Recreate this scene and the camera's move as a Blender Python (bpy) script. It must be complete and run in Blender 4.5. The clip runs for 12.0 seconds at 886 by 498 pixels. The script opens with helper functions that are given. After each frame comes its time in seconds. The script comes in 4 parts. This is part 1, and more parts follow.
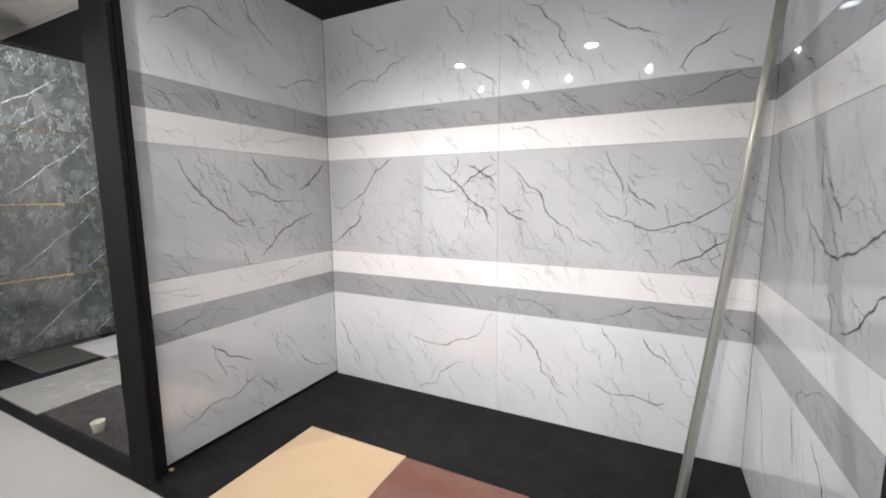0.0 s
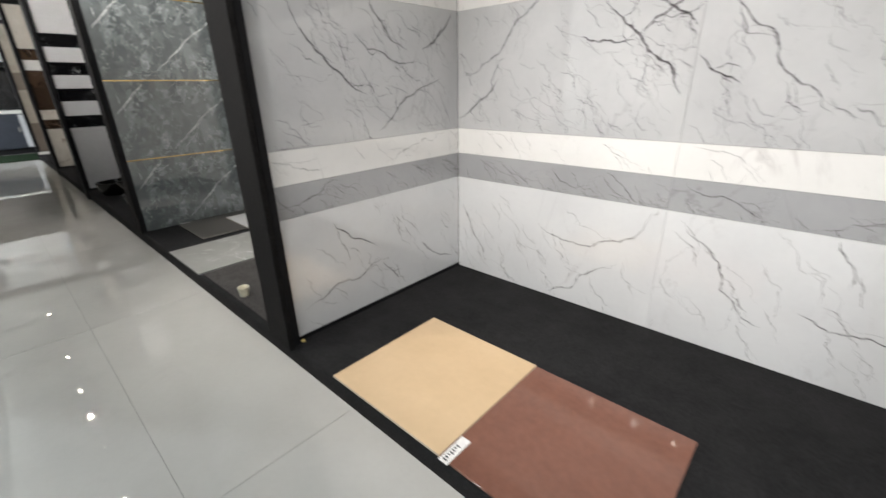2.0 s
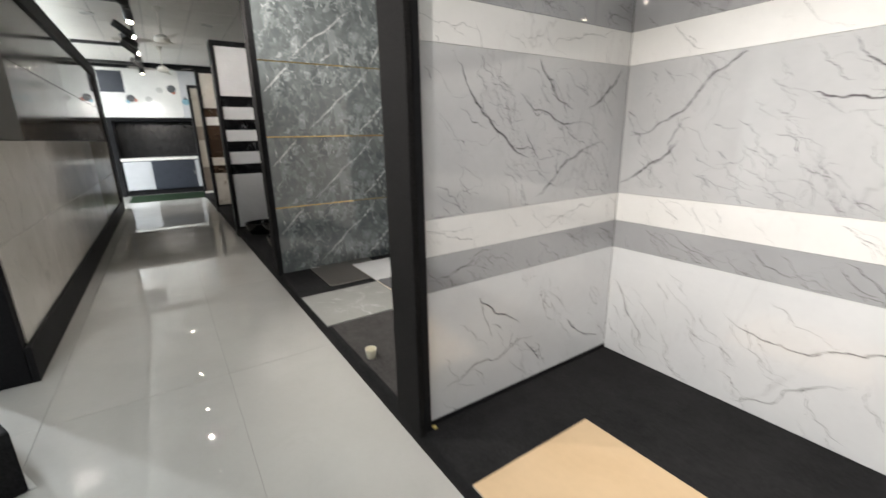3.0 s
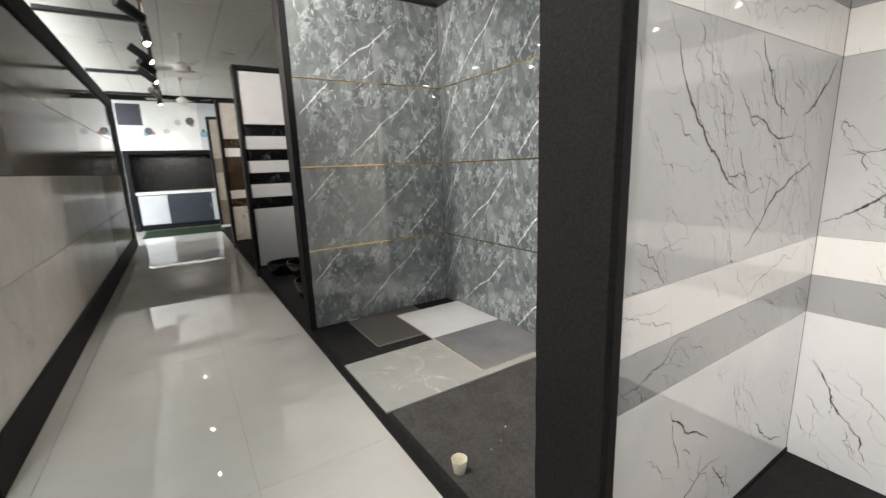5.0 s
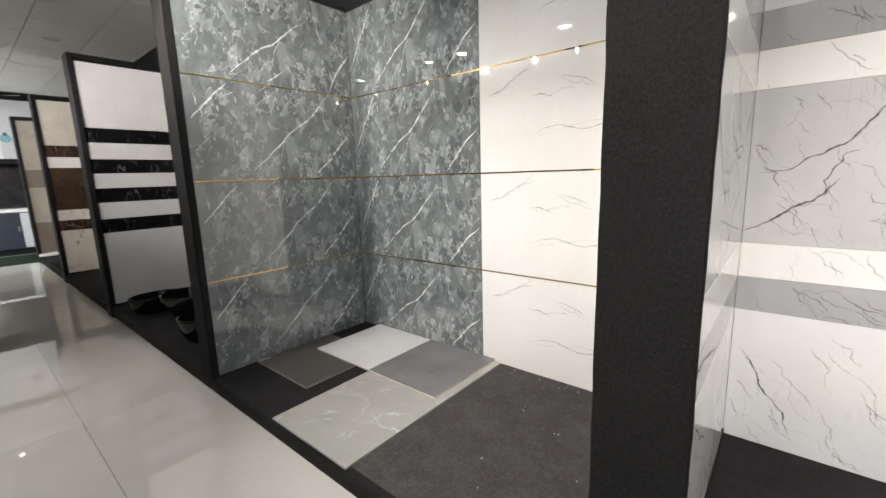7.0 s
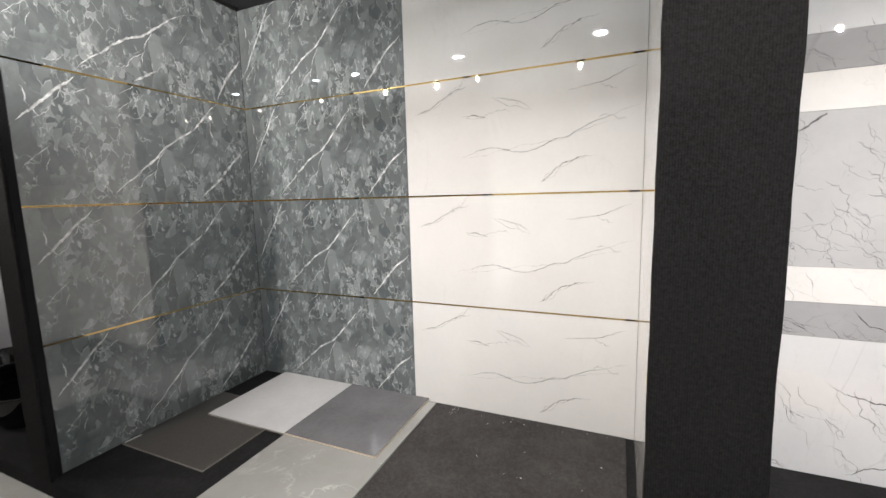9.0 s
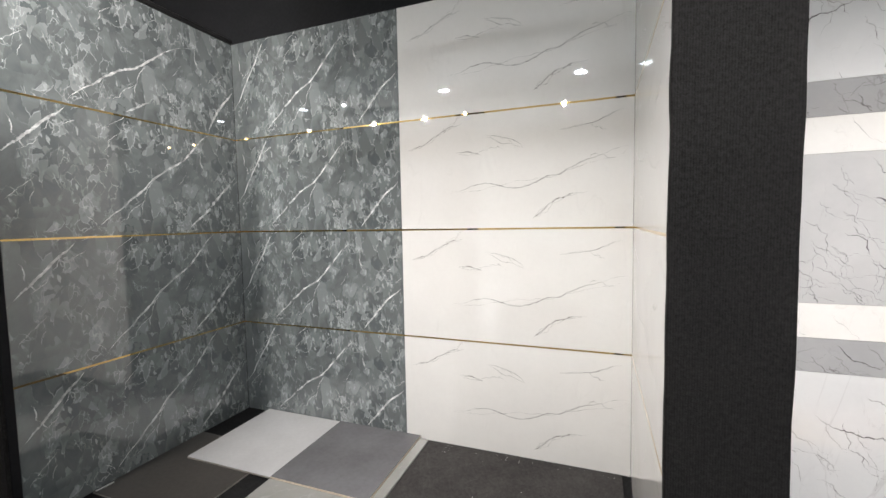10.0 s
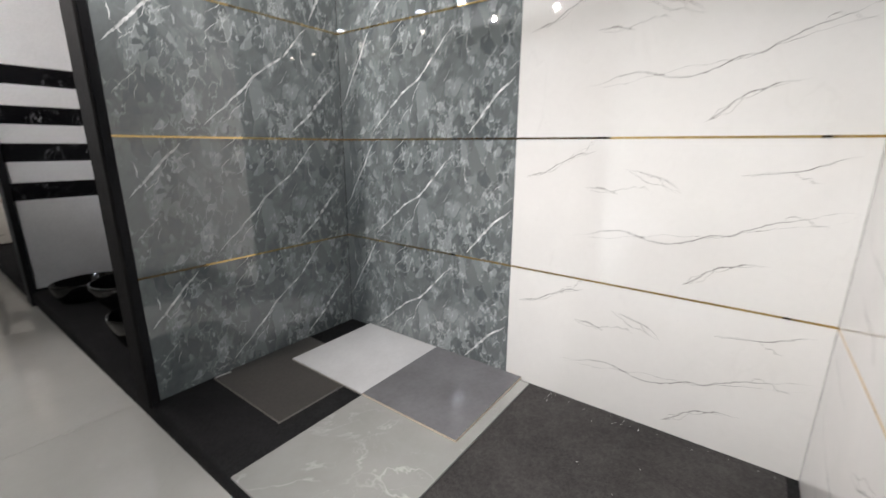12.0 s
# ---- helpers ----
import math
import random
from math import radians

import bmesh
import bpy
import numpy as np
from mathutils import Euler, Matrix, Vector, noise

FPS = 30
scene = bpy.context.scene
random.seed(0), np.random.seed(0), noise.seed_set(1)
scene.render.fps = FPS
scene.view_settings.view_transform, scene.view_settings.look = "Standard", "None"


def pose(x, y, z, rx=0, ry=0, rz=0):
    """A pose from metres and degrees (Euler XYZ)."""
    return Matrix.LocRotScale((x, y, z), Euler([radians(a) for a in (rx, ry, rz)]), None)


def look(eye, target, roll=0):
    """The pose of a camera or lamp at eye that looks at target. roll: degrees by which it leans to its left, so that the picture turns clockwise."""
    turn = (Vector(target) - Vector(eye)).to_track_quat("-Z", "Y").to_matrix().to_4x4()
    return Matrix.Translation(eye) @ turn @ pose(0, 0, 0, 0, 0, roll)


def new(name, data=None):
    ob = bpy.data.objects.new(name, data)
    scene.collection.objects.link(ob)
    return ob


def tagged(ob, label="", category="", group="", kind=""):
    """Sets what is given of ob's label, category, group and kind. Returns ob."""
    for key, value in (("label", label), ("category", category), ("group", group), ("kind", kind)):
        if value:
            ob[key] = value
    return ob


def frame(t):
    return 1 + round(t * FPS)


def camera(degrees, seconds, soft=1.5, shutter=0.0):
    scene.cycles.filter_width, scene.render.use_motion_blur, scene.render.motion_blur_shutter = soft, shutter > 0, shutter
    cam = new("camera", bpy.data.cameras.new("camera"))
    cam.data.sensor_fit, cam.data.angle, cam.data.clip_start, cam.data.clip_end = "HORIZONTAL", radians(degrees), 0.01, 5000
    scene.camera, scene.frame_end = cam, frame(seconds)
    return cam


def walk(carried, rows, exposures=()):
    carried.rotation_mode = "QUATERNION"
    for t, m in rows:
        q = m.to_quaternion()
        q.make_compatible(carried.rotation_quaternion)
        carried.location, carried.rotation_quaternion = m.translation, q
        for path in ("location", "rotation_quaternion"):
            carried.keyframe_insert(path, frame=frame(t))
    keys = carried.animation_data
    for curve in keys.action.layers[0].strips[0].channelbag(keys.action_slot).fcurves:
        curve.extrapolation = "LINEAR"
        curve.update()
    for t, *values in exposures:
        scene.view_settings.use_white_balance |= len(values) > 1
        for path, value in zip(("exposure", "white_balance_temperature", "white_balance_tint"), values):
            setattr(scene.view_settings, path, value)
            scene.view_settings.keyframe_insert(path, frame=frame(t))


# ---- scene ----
cam = camera(94.2, 12.0, shutter=0.5)
METRES, EYE, TILT, LEAN, TURN = 2.9, 1.357, 0.0, 0.0, 26.5
ROWS = [
    (0.0, 0.0, 0.0, 0.0, -0.05, -7.53, 0.39),
    (0.5, -0.0215, 0.0072, -0.0076, 1.28, -12.8, 0.63),
    (1.0, -0.0285, 0.0399, -0.0341, 4.44, -18.38, 0.99),
    (1.5, -0.0293, 0.0887, -0.0523, 9.64, -21.65, 1.26),
    (2.0, -0.0523, 0.1195, -0.0482, 15.85, -21.62, 1.12),
    (2.5, -0.1139, 0.148, -0.0346, 22.62, -18.8, 0.96),
    (3.0, -0.1655, 0.174, -0.0264, 29.76, -15.3, 1.11),
    (3.5, -0.2228, 0.2167, -0.0234, 35.25, -12.67, 1.55),
    (3.7, -0.2393, 0.238, -0.0214, 37.04, -11.89, 1.7),
    (4.2, -0.2987, 0.2626, -0.0231, 37.7, -11.6, 1.85),
    (5.3, -0.4263, 0.3028, -0.0272, 27.49, -11.34, 2.08),
    (5.5, -0.4417, 0.3096, -0.028, 25.65, -11.19, 2.04),
    (6.0, -0.4761, 0.3208, -0.0293, 20.74, -10.88, 1.81),
    (6.5, -0.5183, 0.3059, -0.0244, 16.97, -10.55, 1.78),
    (7.0, -0.5402, 0.2944, -0.0212, 13.31, -10.12, 1.73),
    (9.0, -0.6447, 0.3609, -0.0191, -3.32, -7.33, 1.49),
    (9.5, -0.663, 0.3628, -0.0129, -5.44, -5.33, 1.23),
    (10.0, -0.6684, 0.3636, -0.0045, -6.0, -3.8, 1.06),
    (10.5, -0.6756, 0.3667, -0.0003, -4.78, -3.61, 1.01),
    (11.0, -0.6851, 0.3806, 0.0014, -1.39, -5.65, 0.98),
    (11.5, -0.6699, 0.4359, -0.0118, 3.83, -9.83, 0.63),
    (12.0, -0.6616, 0.4874, -0.0296, 10.03, -14.14, -0.23),
]
walk(cam, [(t, pose(0, 0, EYE, TILT, LEAN, TURN) @ pose(METRES * x, METRES * y, METRES * z, 90 + pitch, roll, yaw)) for t, x, y, z, yaw, pitch, roll in ROWS],
     [(0.0, -0.02, 6350, 14), (1.0, -0.06, 6450, 11), (2.5, -0.06, 6500, 10), (3.5, 0.08, 6650, 11), (5.5, 0.2, 6650, 11), (7.0, 0.2, 6650, 12), (9.0, 0.06, 6530, 13), (10.5, 0.02, 6430, 12), (12.0, -0.02, 6350, 13)])


# ---------------------------------------------------------------- light
world = bpy.data.worlds.new("world")
scene.world = world
world.use_nodes = True
world.node_tree.nodes["Background"].inputs[0].default_value = (0.8, 0.85, 0.9, 1)
world.node_tree.nodes["Background"].inputs[1].default_value = 0.05
scene.view_settings.exposure = 0.0

CEIL = 3.1
SPOT_Y, SPOT_Z = 0.19, 2.43
# head's place along the track, the point that it lights, and its share of the full power
SPOTS = [(-0.06, (-0.25, 2.1, 0.6), 0.85), (-0.73, (-0.7, 2.1, 0.6), 0.9), (-1.13, (-1.0, 2.1, 0.6), 0.95), (-1.6, (-1.35, 2.1, 0.6), 0.85),
         (-2.5, (-2.4, 1.95, 0.15), 1.1), (-3.45, (-4.35, 1.3, 2.35), 2.2), (-3.9, (-2.65, 2.1, 0.2), 1.15), (-4.5, (-3.65, 2.1, 1.0), 1.5), (-5.4, (-6.8, 1.5, 1.9), 1.0),
         (-6.1, (-4.6, 0.4, 0.0), 1.0), (-6.8, (-6.9, 1.4, 1.5), 1.0), (-7.3, (-9.3, 1.5, 1.6), 1.0), (-7.9, (-8.4, 2.0, 1.0), 1.0), (-8.4, (-13.3, 0.4, 2.4), 1.0),
         (-9.1, (-11.7, 1.5, 1.4), 1.0), (-9.8, (-10.8, 0.2, 0.0), 1.0)]
SPOT_POWER, DOWN_POWER = 88, 18
DOWNS = [(-0.7, -1.05), (-2.4, -1.05), (-4.13, -1.05), (-5.75, -1.05), (-7.4, -1.05), (-9.1, -1.05), (-10.8, -1.05),
         (1.2, -1.05)]
# unseen fill lamps added beyond the opposite wall to brighten ceiling and far booths
HALL_FILL = [(-6.6, -2.9), (-8.8, -2.9), (-11.0, -2.9)]
DIM = [(-9.0, -0.33), (-8.95, 1.2)]

# ---------------------------------------------------------------- materials
def nodes_of(name):
    m = bpy.data.materials.new(name)
    m.use_nodes = True
    nt = m.node_tree
    return m, nt, nt.nodes["Principled BSDF"]


def node(nt, kind, **inputs):
    n = nt.nodes.new(kind)
    for k, v in inputs.items():
        key = k.replace("_", " ")
        if hasattr(v, "links"):
            nt.links.new(v, n.inputs[key])
        else:
            n.inputs[key].default_value = v
    return n


def rgba(c):
    return (c[0], c[1], c[2], 1)


def ramp(nt, fac, stops):
    n = nt.nodes.new("ShaderNodeValToRGB")
    nt.links.new(fac, n.inputs[0])
    e = n.color_ramp.elements
    while len(e) < len(stops):
        e.new(0.5)
    for el, (p, c) in zip(e, stops):
        el.position, el.color = p, rgba(c)
    return n.outputs[0]


def mixc(nt, fac, a, b, how="MIX"):
    n = nt.nodes.new("ShaderNodeMix")
    n.data_type, n.blend_type = "RGBA", how
    for sock, v in ((n.inputs[0], fac), (n.inputs[6], a), (n.inputs[7], b)):
        if hasattr(v, "links"):
            nt.links.new(v, sock)
        else:
            sock.default_value = v if isinstance(v, float) else rgba(v)
    return n.outputs[2]


def coords(nt, spread=0.0, stretch=(1, 1, 1), turn=(0, 0, 0)):
    """Object coordinates, shifted from object to object by spread metres."""
    tc = nt.nodes.new("ShaderNodeTexCoord")
    out = tc.outputs["Object"]
    if spread:
        info = nt.nodes.new("ShaderNodeObjectInfo")
        mul = nt.nodes.new("ShaderNodeMath")
        mul.operation = "MULTIPLY"
        nt.links.new(info.outputs["Random"], mul.inputs[0])
        mul.inputs[1].default_value = spread
        add = nt.nodes.new("ShaderNodeVectorMath")
        nt.links.new(out, add.inputs[0])
        nt.links.new(mul.outputs[0], add.inputs[1])
        out = add.outputs[0]
    mp = nt.nodes.new("ShaderNodeMapping")
    nt.links.new(out, mp.inputs[0])
    mp.inputs["Scale"].default_value = stretch
    mp.inputs["Rotation"].default_value = [radians(a) for a in turn]
    return mp.outputs[0]


def tex(nt, vec, scale, detail=4.0, rough=0.55, distort=0.0):
    n = nt.nodes.new("ShaderNodeTexNoise")
    nt.links.new(vec, n.inputs["Vector"])
    n.inputs["Scale"].default_value, n.inputs["Detail"].default_value = scale, detail
    n.inputs["Roughness"].default_value, n.inputs["Distortion"].default_value = rough, distort
    return n.outputs["Fac"]


def bump(nt, bsdf, height, strength, distance):
    n = nt.nodes.new("ShaderNodeBump")
    nt.links.new(height, n.inputs["Height"])
    n.inputs["Strength"].default_value, n.inputs["Distance"].default_value = strength, distance
    nt.links.new(n.outputs[0], bsdf.inputs["Normal"])


def surface(name, lo, hi, rough=0.5, metal=0.0, scale=6.0, grain=60.0, rise=0.0, spread=3.0, rough_var=0.05, stretch=(1, 1, 1), amount=0.5):
    """A plain surface with stains at one scale and grain at another."""
    m, nt, b = nodes_of(name)
    v = coords(nt, spread, stretch)
    big, fine = tex(nt, v, scale, 5.0), tex(nt, v, grain, 3.0)
    c = ramp(nt, big, [(0.3, lo), (0.7, hi)])
    c2 = mixc(nt, 0.35 * amount * 2, c, ramp(nt, fine, [(0.3, [x * 0.75 for x in lo]), (0.7, [min(1, x * 1.2) for x in hi])]))
    nt.links.new(c2, b.inputs["Base Color"])
    mr = node(nt, "ShaderNodeMapRange", Value=big, To_Min=max(0.0, rough - rough_var), To_Max=min(1.0, rough + rough_var))
    nt.links.new(mr.outputs[0], b.inputs["Roughness"])
    b.inputs["Metallic"].default_value = metal
    if rise:
        bump(nt, b, fine, 0.5, rise)
    return m


def marble(name, lo, hi, vein, amount=0.5, rough=0.012, spread=7.0, turn=40, vscale=2.2, warp=0.9, ior=1.95):
    """Polished stone print: cloudy ground with thin broken veins running askew."""
    m, nt, b = nodes_of(name)
    v = coords(nt, spread, (1, 1, 1), (0, turn, 0))
    vs = coords(nt, spread, (1.0, 1.0, 0.42), (0, turn, 0))
    cloud = tex(nt, v, 3.0, 6.0)
    c = ramp(nt, cloud, [(0.3, lo), (0.68, hi)])
    speck = tex(nt, v, 45.0, 3.0)
    c = mixc(nt, 0.04, c, ramp(nt, speck, [(0.35, [x * 0.7 for x in lo]), (0.6, hi)]))
    for sc, wid, k in ((vscale, 0.009, amount), (vscale * 2.7, 0.006, amount * 0.7)):
        n = tex(nt, vs, sc, 5.0, 0.58, warp)
        d = nt.nodes.new("ShaderNodeMath"); d.operation = "SUBTRACT"; nt.links.new(n, d.inputs[0]); d.inputs[1].default_value = 0.5
        a = nt.nodes.new("ShaderNodeMath"); a.operation = "ABSOLUTE"; nt.links.new(d.outputs[0], a.inputs[0])
        line = node(nt, "ShaderNodeMapRange", Value=a.outputs[0], From_Min=0.0, From_Max=wid, To_Min=1.0, To_Max=0.0)
        gap = node(nt, "ShaderNodeMapRange", Value=tex(nt, v, 2.4 * sc / vscale, 3.0), From_Min=0.48, From_Max=0.62, To_Min=0.0, To_Max=k)
        f = nt.nodes.new("ShaderNodeMath"); f.operation = "MULTIPLY"; nt.links.new(line.outputs[0], f.inputs[0]); nt.links.new(gap.outputs[0], f.inputs[1])
        c = mixc(nt, f.outputs[0], c, vein)
    nt.links.new(c, b.inputs["Base Color"])
    mr = node(nt, "ShaderNodeMapRange", Value=cloud, To_Min=rough * 0.7, To_Max=rough * 1.4)
    nt.links.new(mr.outputs[0], b.inputs["Roughness"])
    b.inputs["IOR"].default_value = ior
    return m


def breccia(name):
    """Polished green-grey stone: smeared angular lumps, drifts of pale crumbs and wisps."""
    m, nt, b = nodes_of(name)
    v = coords(nt)

    def warped(vec, scale, by, detail=4.0):
        w = nt.nodes.new("ShaderNodeTexNoise")
        nt.links.new(vec, w.inputs["Vector"])
        w.inputs["Scale"].default_value, w.inputs["Detail"].default_value = scale, detail
        sub = nt.nodes.new("ShaderNodeVectorMath"); sub.operation = "SUBTRACT"
        nt.links.new(w.outputs["Color"], sub.inputs[0]); sub.inputs[1].default_value = (0.5, 0.5, 0.5)
        sc = nt.nodes.new("ShaderNodeVectorMath"); sc.operation = "SCALE"
        nt.links.new(sub.outputs[0], sc.inputs[0]); sc.inputs["Scale"].default_value = by
        add = nt.nodes.new("ShaderNodeVectorMath")
        nt.links.new(vec, add.inputs[0]); nt.links.new(sc.outputs[0], add.inputs[1])
        return add.outputs[0]

    def cells(vec, scale):
        vo = nt.nodes.new("ShaderNodeTexVoronoi")
        nt.links.new(vec, vo.inputs["Vector"]); vo.inputs["Scale"].default_value = scale
        sep = nt.nodes.new("ShaderNodeSeparateColor"); nt.links.new(vo.outputs["Color"], sep.inputs[0])
        return sep.outputs[0]

    def edges(vec, scale, wid, k):
        vo = nt.nodes.new("ShaderNodeTexVoronoi")
        vo.feature = "DISTANCE_TO_EDGE"
        nt.links.new(vec, vo.inputs["Vector"]); vo.inputs["Scale"].default_value = scale
        return node(nt, "ShaderNodeMapRange", Value=vo.outputs["Distance"], From_Min=0.0, From_Max=wid, To_Min=k, To_Max=0.0).outputs[0]

    def times(a, bb):
        f = nt.nodes.new("ShaderNodeMath"); f.operation = "MULTIPLY"
        nt.links.new(a, f.inputs[0]); nt.links.new(bb, f.inputs[1])
        return f.outputs[0]

    def over(fac, lo, hi):
        return node(nt, "ShaderNodeMapRange", Value=fac, From_Min=lo, From_Max=hi).outputs[0]

    slant = coords(nt, 0.0, (1.0, 1.0, 0.7), (0, 28, 0))
    cross = coords(nt, 0.0, (1.0, 1.0, 0.5), (0, -35, 0))
    lumps, flakes, shards = warped(slant, 7.0, 0.14, 5.0), warped(cross, 11.0, 0.11, 5.0), warped(slant, 15.0, 0.085, 6.0)
    # ground in large broken lumps, clouded
    c = ramp(nt, cells(lumps, 6.0), [(0.0, (0.085, 0.098, 0.1)), (0.3, (0.12, 0.135, 0.137)), (0.75, (0.146, 0.162, 0.164)), (1.0, (0.19, 0.208, 0.21))])
    c = mixc(nt, 0.3, c, ramp(nt, tex(nt, slant, 9.0, 8.0, 0.68, 0.8), [(0.32, (0.06, 0.07, 0.072)), (0.7, (0.25, 0.272, 0.274))]))
    # angular flakes, a little lighter or darker than the ground
    f1 = cells(flakes, 15.0)
    where = over(tex(nt, v, 3.6, 3.0), 0.42, 0.5)
    c = mixc(nt, times(over(f1, 0.5, 0.53), where), c, ramp(nt, f1, [(0.5, (0.085, 0.1, 0.102)), (0.7, (0.15, 0.167, 0.169)), (1.0, (0.23, 0.252, 0.254))]))
    # drifts of small crumbs with thin pale rims
    drift = over(tex(nt, slant, 4.6, 5.0, 0.62, 0.9), 0.48, 0.55)
    f2 = cells(shards, 30.0)
    c = mixc(nt, times(over(f2, 0.42, 0.46), drift), c, ramp(nt, f2, [(0.42, (0.1, 0.115, 0.117)), (0.75, (0.19, 0.21, 0.212)), (1.0, (0.28, 0.304, 0.306))]))
    pale = (0.52, 0.55, 0.555)
    some = over(tex(nt, v, 11.0, 4.0), 0.48, 0.58)
    c = mixc(nt, times(edges(shards, 30.0, 0.045, 0.9), times(some, drift)), c, pale)
    c = mixc(nt, times(edges(flakes, 15.0, 0.024, 0.75), times(some, where)), c, pale)
    fleck = cells(warped(cross, 30.0, 0.02, 2.0), 70.0)
    c = mixc(nt, times(over(fleck, 0.93, 0.96), drift), c, (0.36, 0.388, 0.39))
    nt.links.new(c, b.inputs["Base Color"])
    b.inputs["Roughness"].default_value = 0.012
    b.inputs["IOR"].default_value = 1.95
    return m


def print_ink(name, color, keep=0.85):
    """The ink of a printed vein: it breaks up and thins out along its way."""
    m, nt, b = nodes_of(name)
    v = coords(nt)
    b.inputs["Roughness"].default_value = 0.012
    b.inputs["IOR"].default_value = 1.8
    nt.links.new(ramp(nt, tex(nt, v, 14.0), [(0.3, [x * 0.75 for x in color]), (0.7, [min(1, x * 1.5) for x in color])]), b.inputs["Base Color"])
    al = node(nt, "ShaderNodeMapRange", Value=tex(nt, v, 22.0, 4.0), From_Min=0.3, From_Max=0.62, To_Min=0.15, To_Max=keep)
    nt.links.new(al.outputs[0], b.inputs["Alpha"])
    return m


def carpet(name, lo, hi, ribs=0.15, lines=60.0, tufts=0.3, tuft_scale=75.0):
    """Needle-felt carpet: ribs, fuzz and a cloud of trodden-in dust."""
    m, nt, b = nodes_of(name)
    v = coords(nt)
    rib = nt.nodes.new("ShaderNodeTexWave")
    rib.bands_direction = "X"
    nt.links.new(v, rib.inputs["Vector"])
    rib.inputs["Scale"].default_value, rib.inputs["Distortion"].default_value = lines, 1.5
    rib.inputs["Detail"].default_value, rib.inputs["Detail Scale"].default_value = 3.0, 3.0
    fuzz, blot, dust = tex(nt, v, 300.0, 3.0), tex(nt, v, 5.0, 8.0, 0.7), tex(nt, v, tuft_scale, 5.0, 0.7)
    c = ramp(nt, blot, [(0.36, lo), (0.66, hi)])
    c = mixc(nt, tufts, c, ramp(nt, dust, [(0.38, [x * 0.5 for x in lo]), (0.66, [x * 1.8 for x in hi])]))
    c = mixc(nt, 0.3, c, ramp(nt, fuzz, [(0.3, [x * 0.4 for x in lo]), (0.75, [x * 1.8 for x in hi])]))
    c = mixc(nt, ribs, c, ramp(nt, rib.outputs["Fac"], [(0.2, [x * 0.4 for x in lo]), (0.8, [x * 1.9 for x in hi])]))
    nt.links.new(c, b.inputs["Base Color"])
    b.inputs["Roughness"].default_value = 0.95
    b.inputs["Specular IOR Level"].default_value = 0.15
    h = nt.nodes.new("ShaderNodeMath")
    h.operation = "MULTIPLY_ADD"
    nt.links.new(rib.outputs["Fac"], h.inputs[0]); nt.links.new(fuzz, h.inputs[2])
    h.inputs[1].default_value = ribs
    bump(nt, b, h.outputs[0], 0.6, 0.002)
    return m


def glow(name, color, strength):
    m, nt, b = nodes_of(name)
    b.inputs["Base Color"].default_value = rgba(color)
    b.inputs["Emission Color"].default_value = rgba(color)
    b.inputs["Emission Strength"].default_value = strength
    return m


M_FLOOR = marble("polished_floor_tile", (0.54, 0.53, 0.5), (0.59, 0.58, 0.548), (0.48, 0.47, 0.445), 0.15, 0.008, vscale=1.4, ior=1.85)
M_GROUT = surface("grout", (0.3, 0.29, 0.27), (0.38, 0.37, 0.35), 0.9)
M_CARPET = carpet("charcoal_carpet", (0.0055, 0.0055, 0.006), (0.021, 0.0205, 0.0212), 0.05)
M_DUSTY = carpet("dusty_charcoal_carpet", (0.026, 0.0245, 0.024), (0.068, 0.0645, 0.0625), 0.05)
M_POST = carpet("ribbed_charcoal_carpet", (0.0036, 0.0034, 0.0034), (0.0138, 0.0131, 0.013), 0.13, 70.0, 0.62, 120.0)
M_BLACK = surface("black_paint", (0.006, 0.006, 0.007), (0.012, 0.012, 0.013), 0.6, rise=0.0004)
M_BLACK.node_tree.nodes["Principled BSDF"].inputs["Specular IOR Level"].default_value = 0.15
M_WHITE_MARBLE = marble("white_veined_marble", (0.69, 0.695, 0.705), (0.77, 0.775, 0.78), (0.42, 0.4, 0.41), 0.3)
M_GREY_MARBLE = marble("grey_veined_marble", (0.455, 0.457, 0.463), (0.535, 0.537, 0.54), (0.27, 0.25, 0.26), 0.4)
M_BAND_GREY = marble("dark_grey_marble_band", (0.345, 0.347, 0.357), (0.405, 0.406, 0.414), (0.19, 0.18, 0.19), 0.45)
M_BAND_WHITE = marble("bright_white_marble_band", (0.78, 0.77, 0.75), (0.84, 0.83, 0.81), (0.36, 0.33, 0.32), 0.3)
M_CREAM = marble("warm_white_marble", (0.75, 0.735, 0.71), (0.8, 0.785, 0.76), (0.5, 0.48, 0.45), 0.12, turn=75, vscale=1.6)
M_GREEN = breccia("green_grey_breccia")
M_INK = print_ink("violet_grey_vein", (0.1, 0.085, 0.095), 1.0)
M_INK_SOFT = print_ink("pale_grey_vein", (0.3, 0.285, 0.3), 0.6)
M_INK_WHITE = print_ink("white_vein", (0.72, 0.76, 0.77), 1.0)
M_INK_CREAM = print_ink("taupe_vein", (0.32, 0.305, 0.285), 0.6)
M_GOLD = surface("brass_trim", (0.64, 0.44, 0.16), (0.72, 0.51, 0.2), 0.03, 1.0, rough_var=0.015)
M_STEEL = surface("brushed_aluminium", (0.47, 0.47, 0.42), (0.56, 0.56, 0.51), 0.33, 0.75, stretch=(8, 8, 0.4))
M_BEIGE = surface("beige_stone_tile", (0.55, 0.395, 0.235), (0.63, 0.465, 0.29), 0.32, scale=3, grain=30, amount=0.1)
M_BROWN = surface("glossy_brown_tile", (0.165, 0.073, 0.05), (0.205, 0.092, 0.063), 0.07, rough_var=0.03, scale=9, grain=40, amount=0.3)
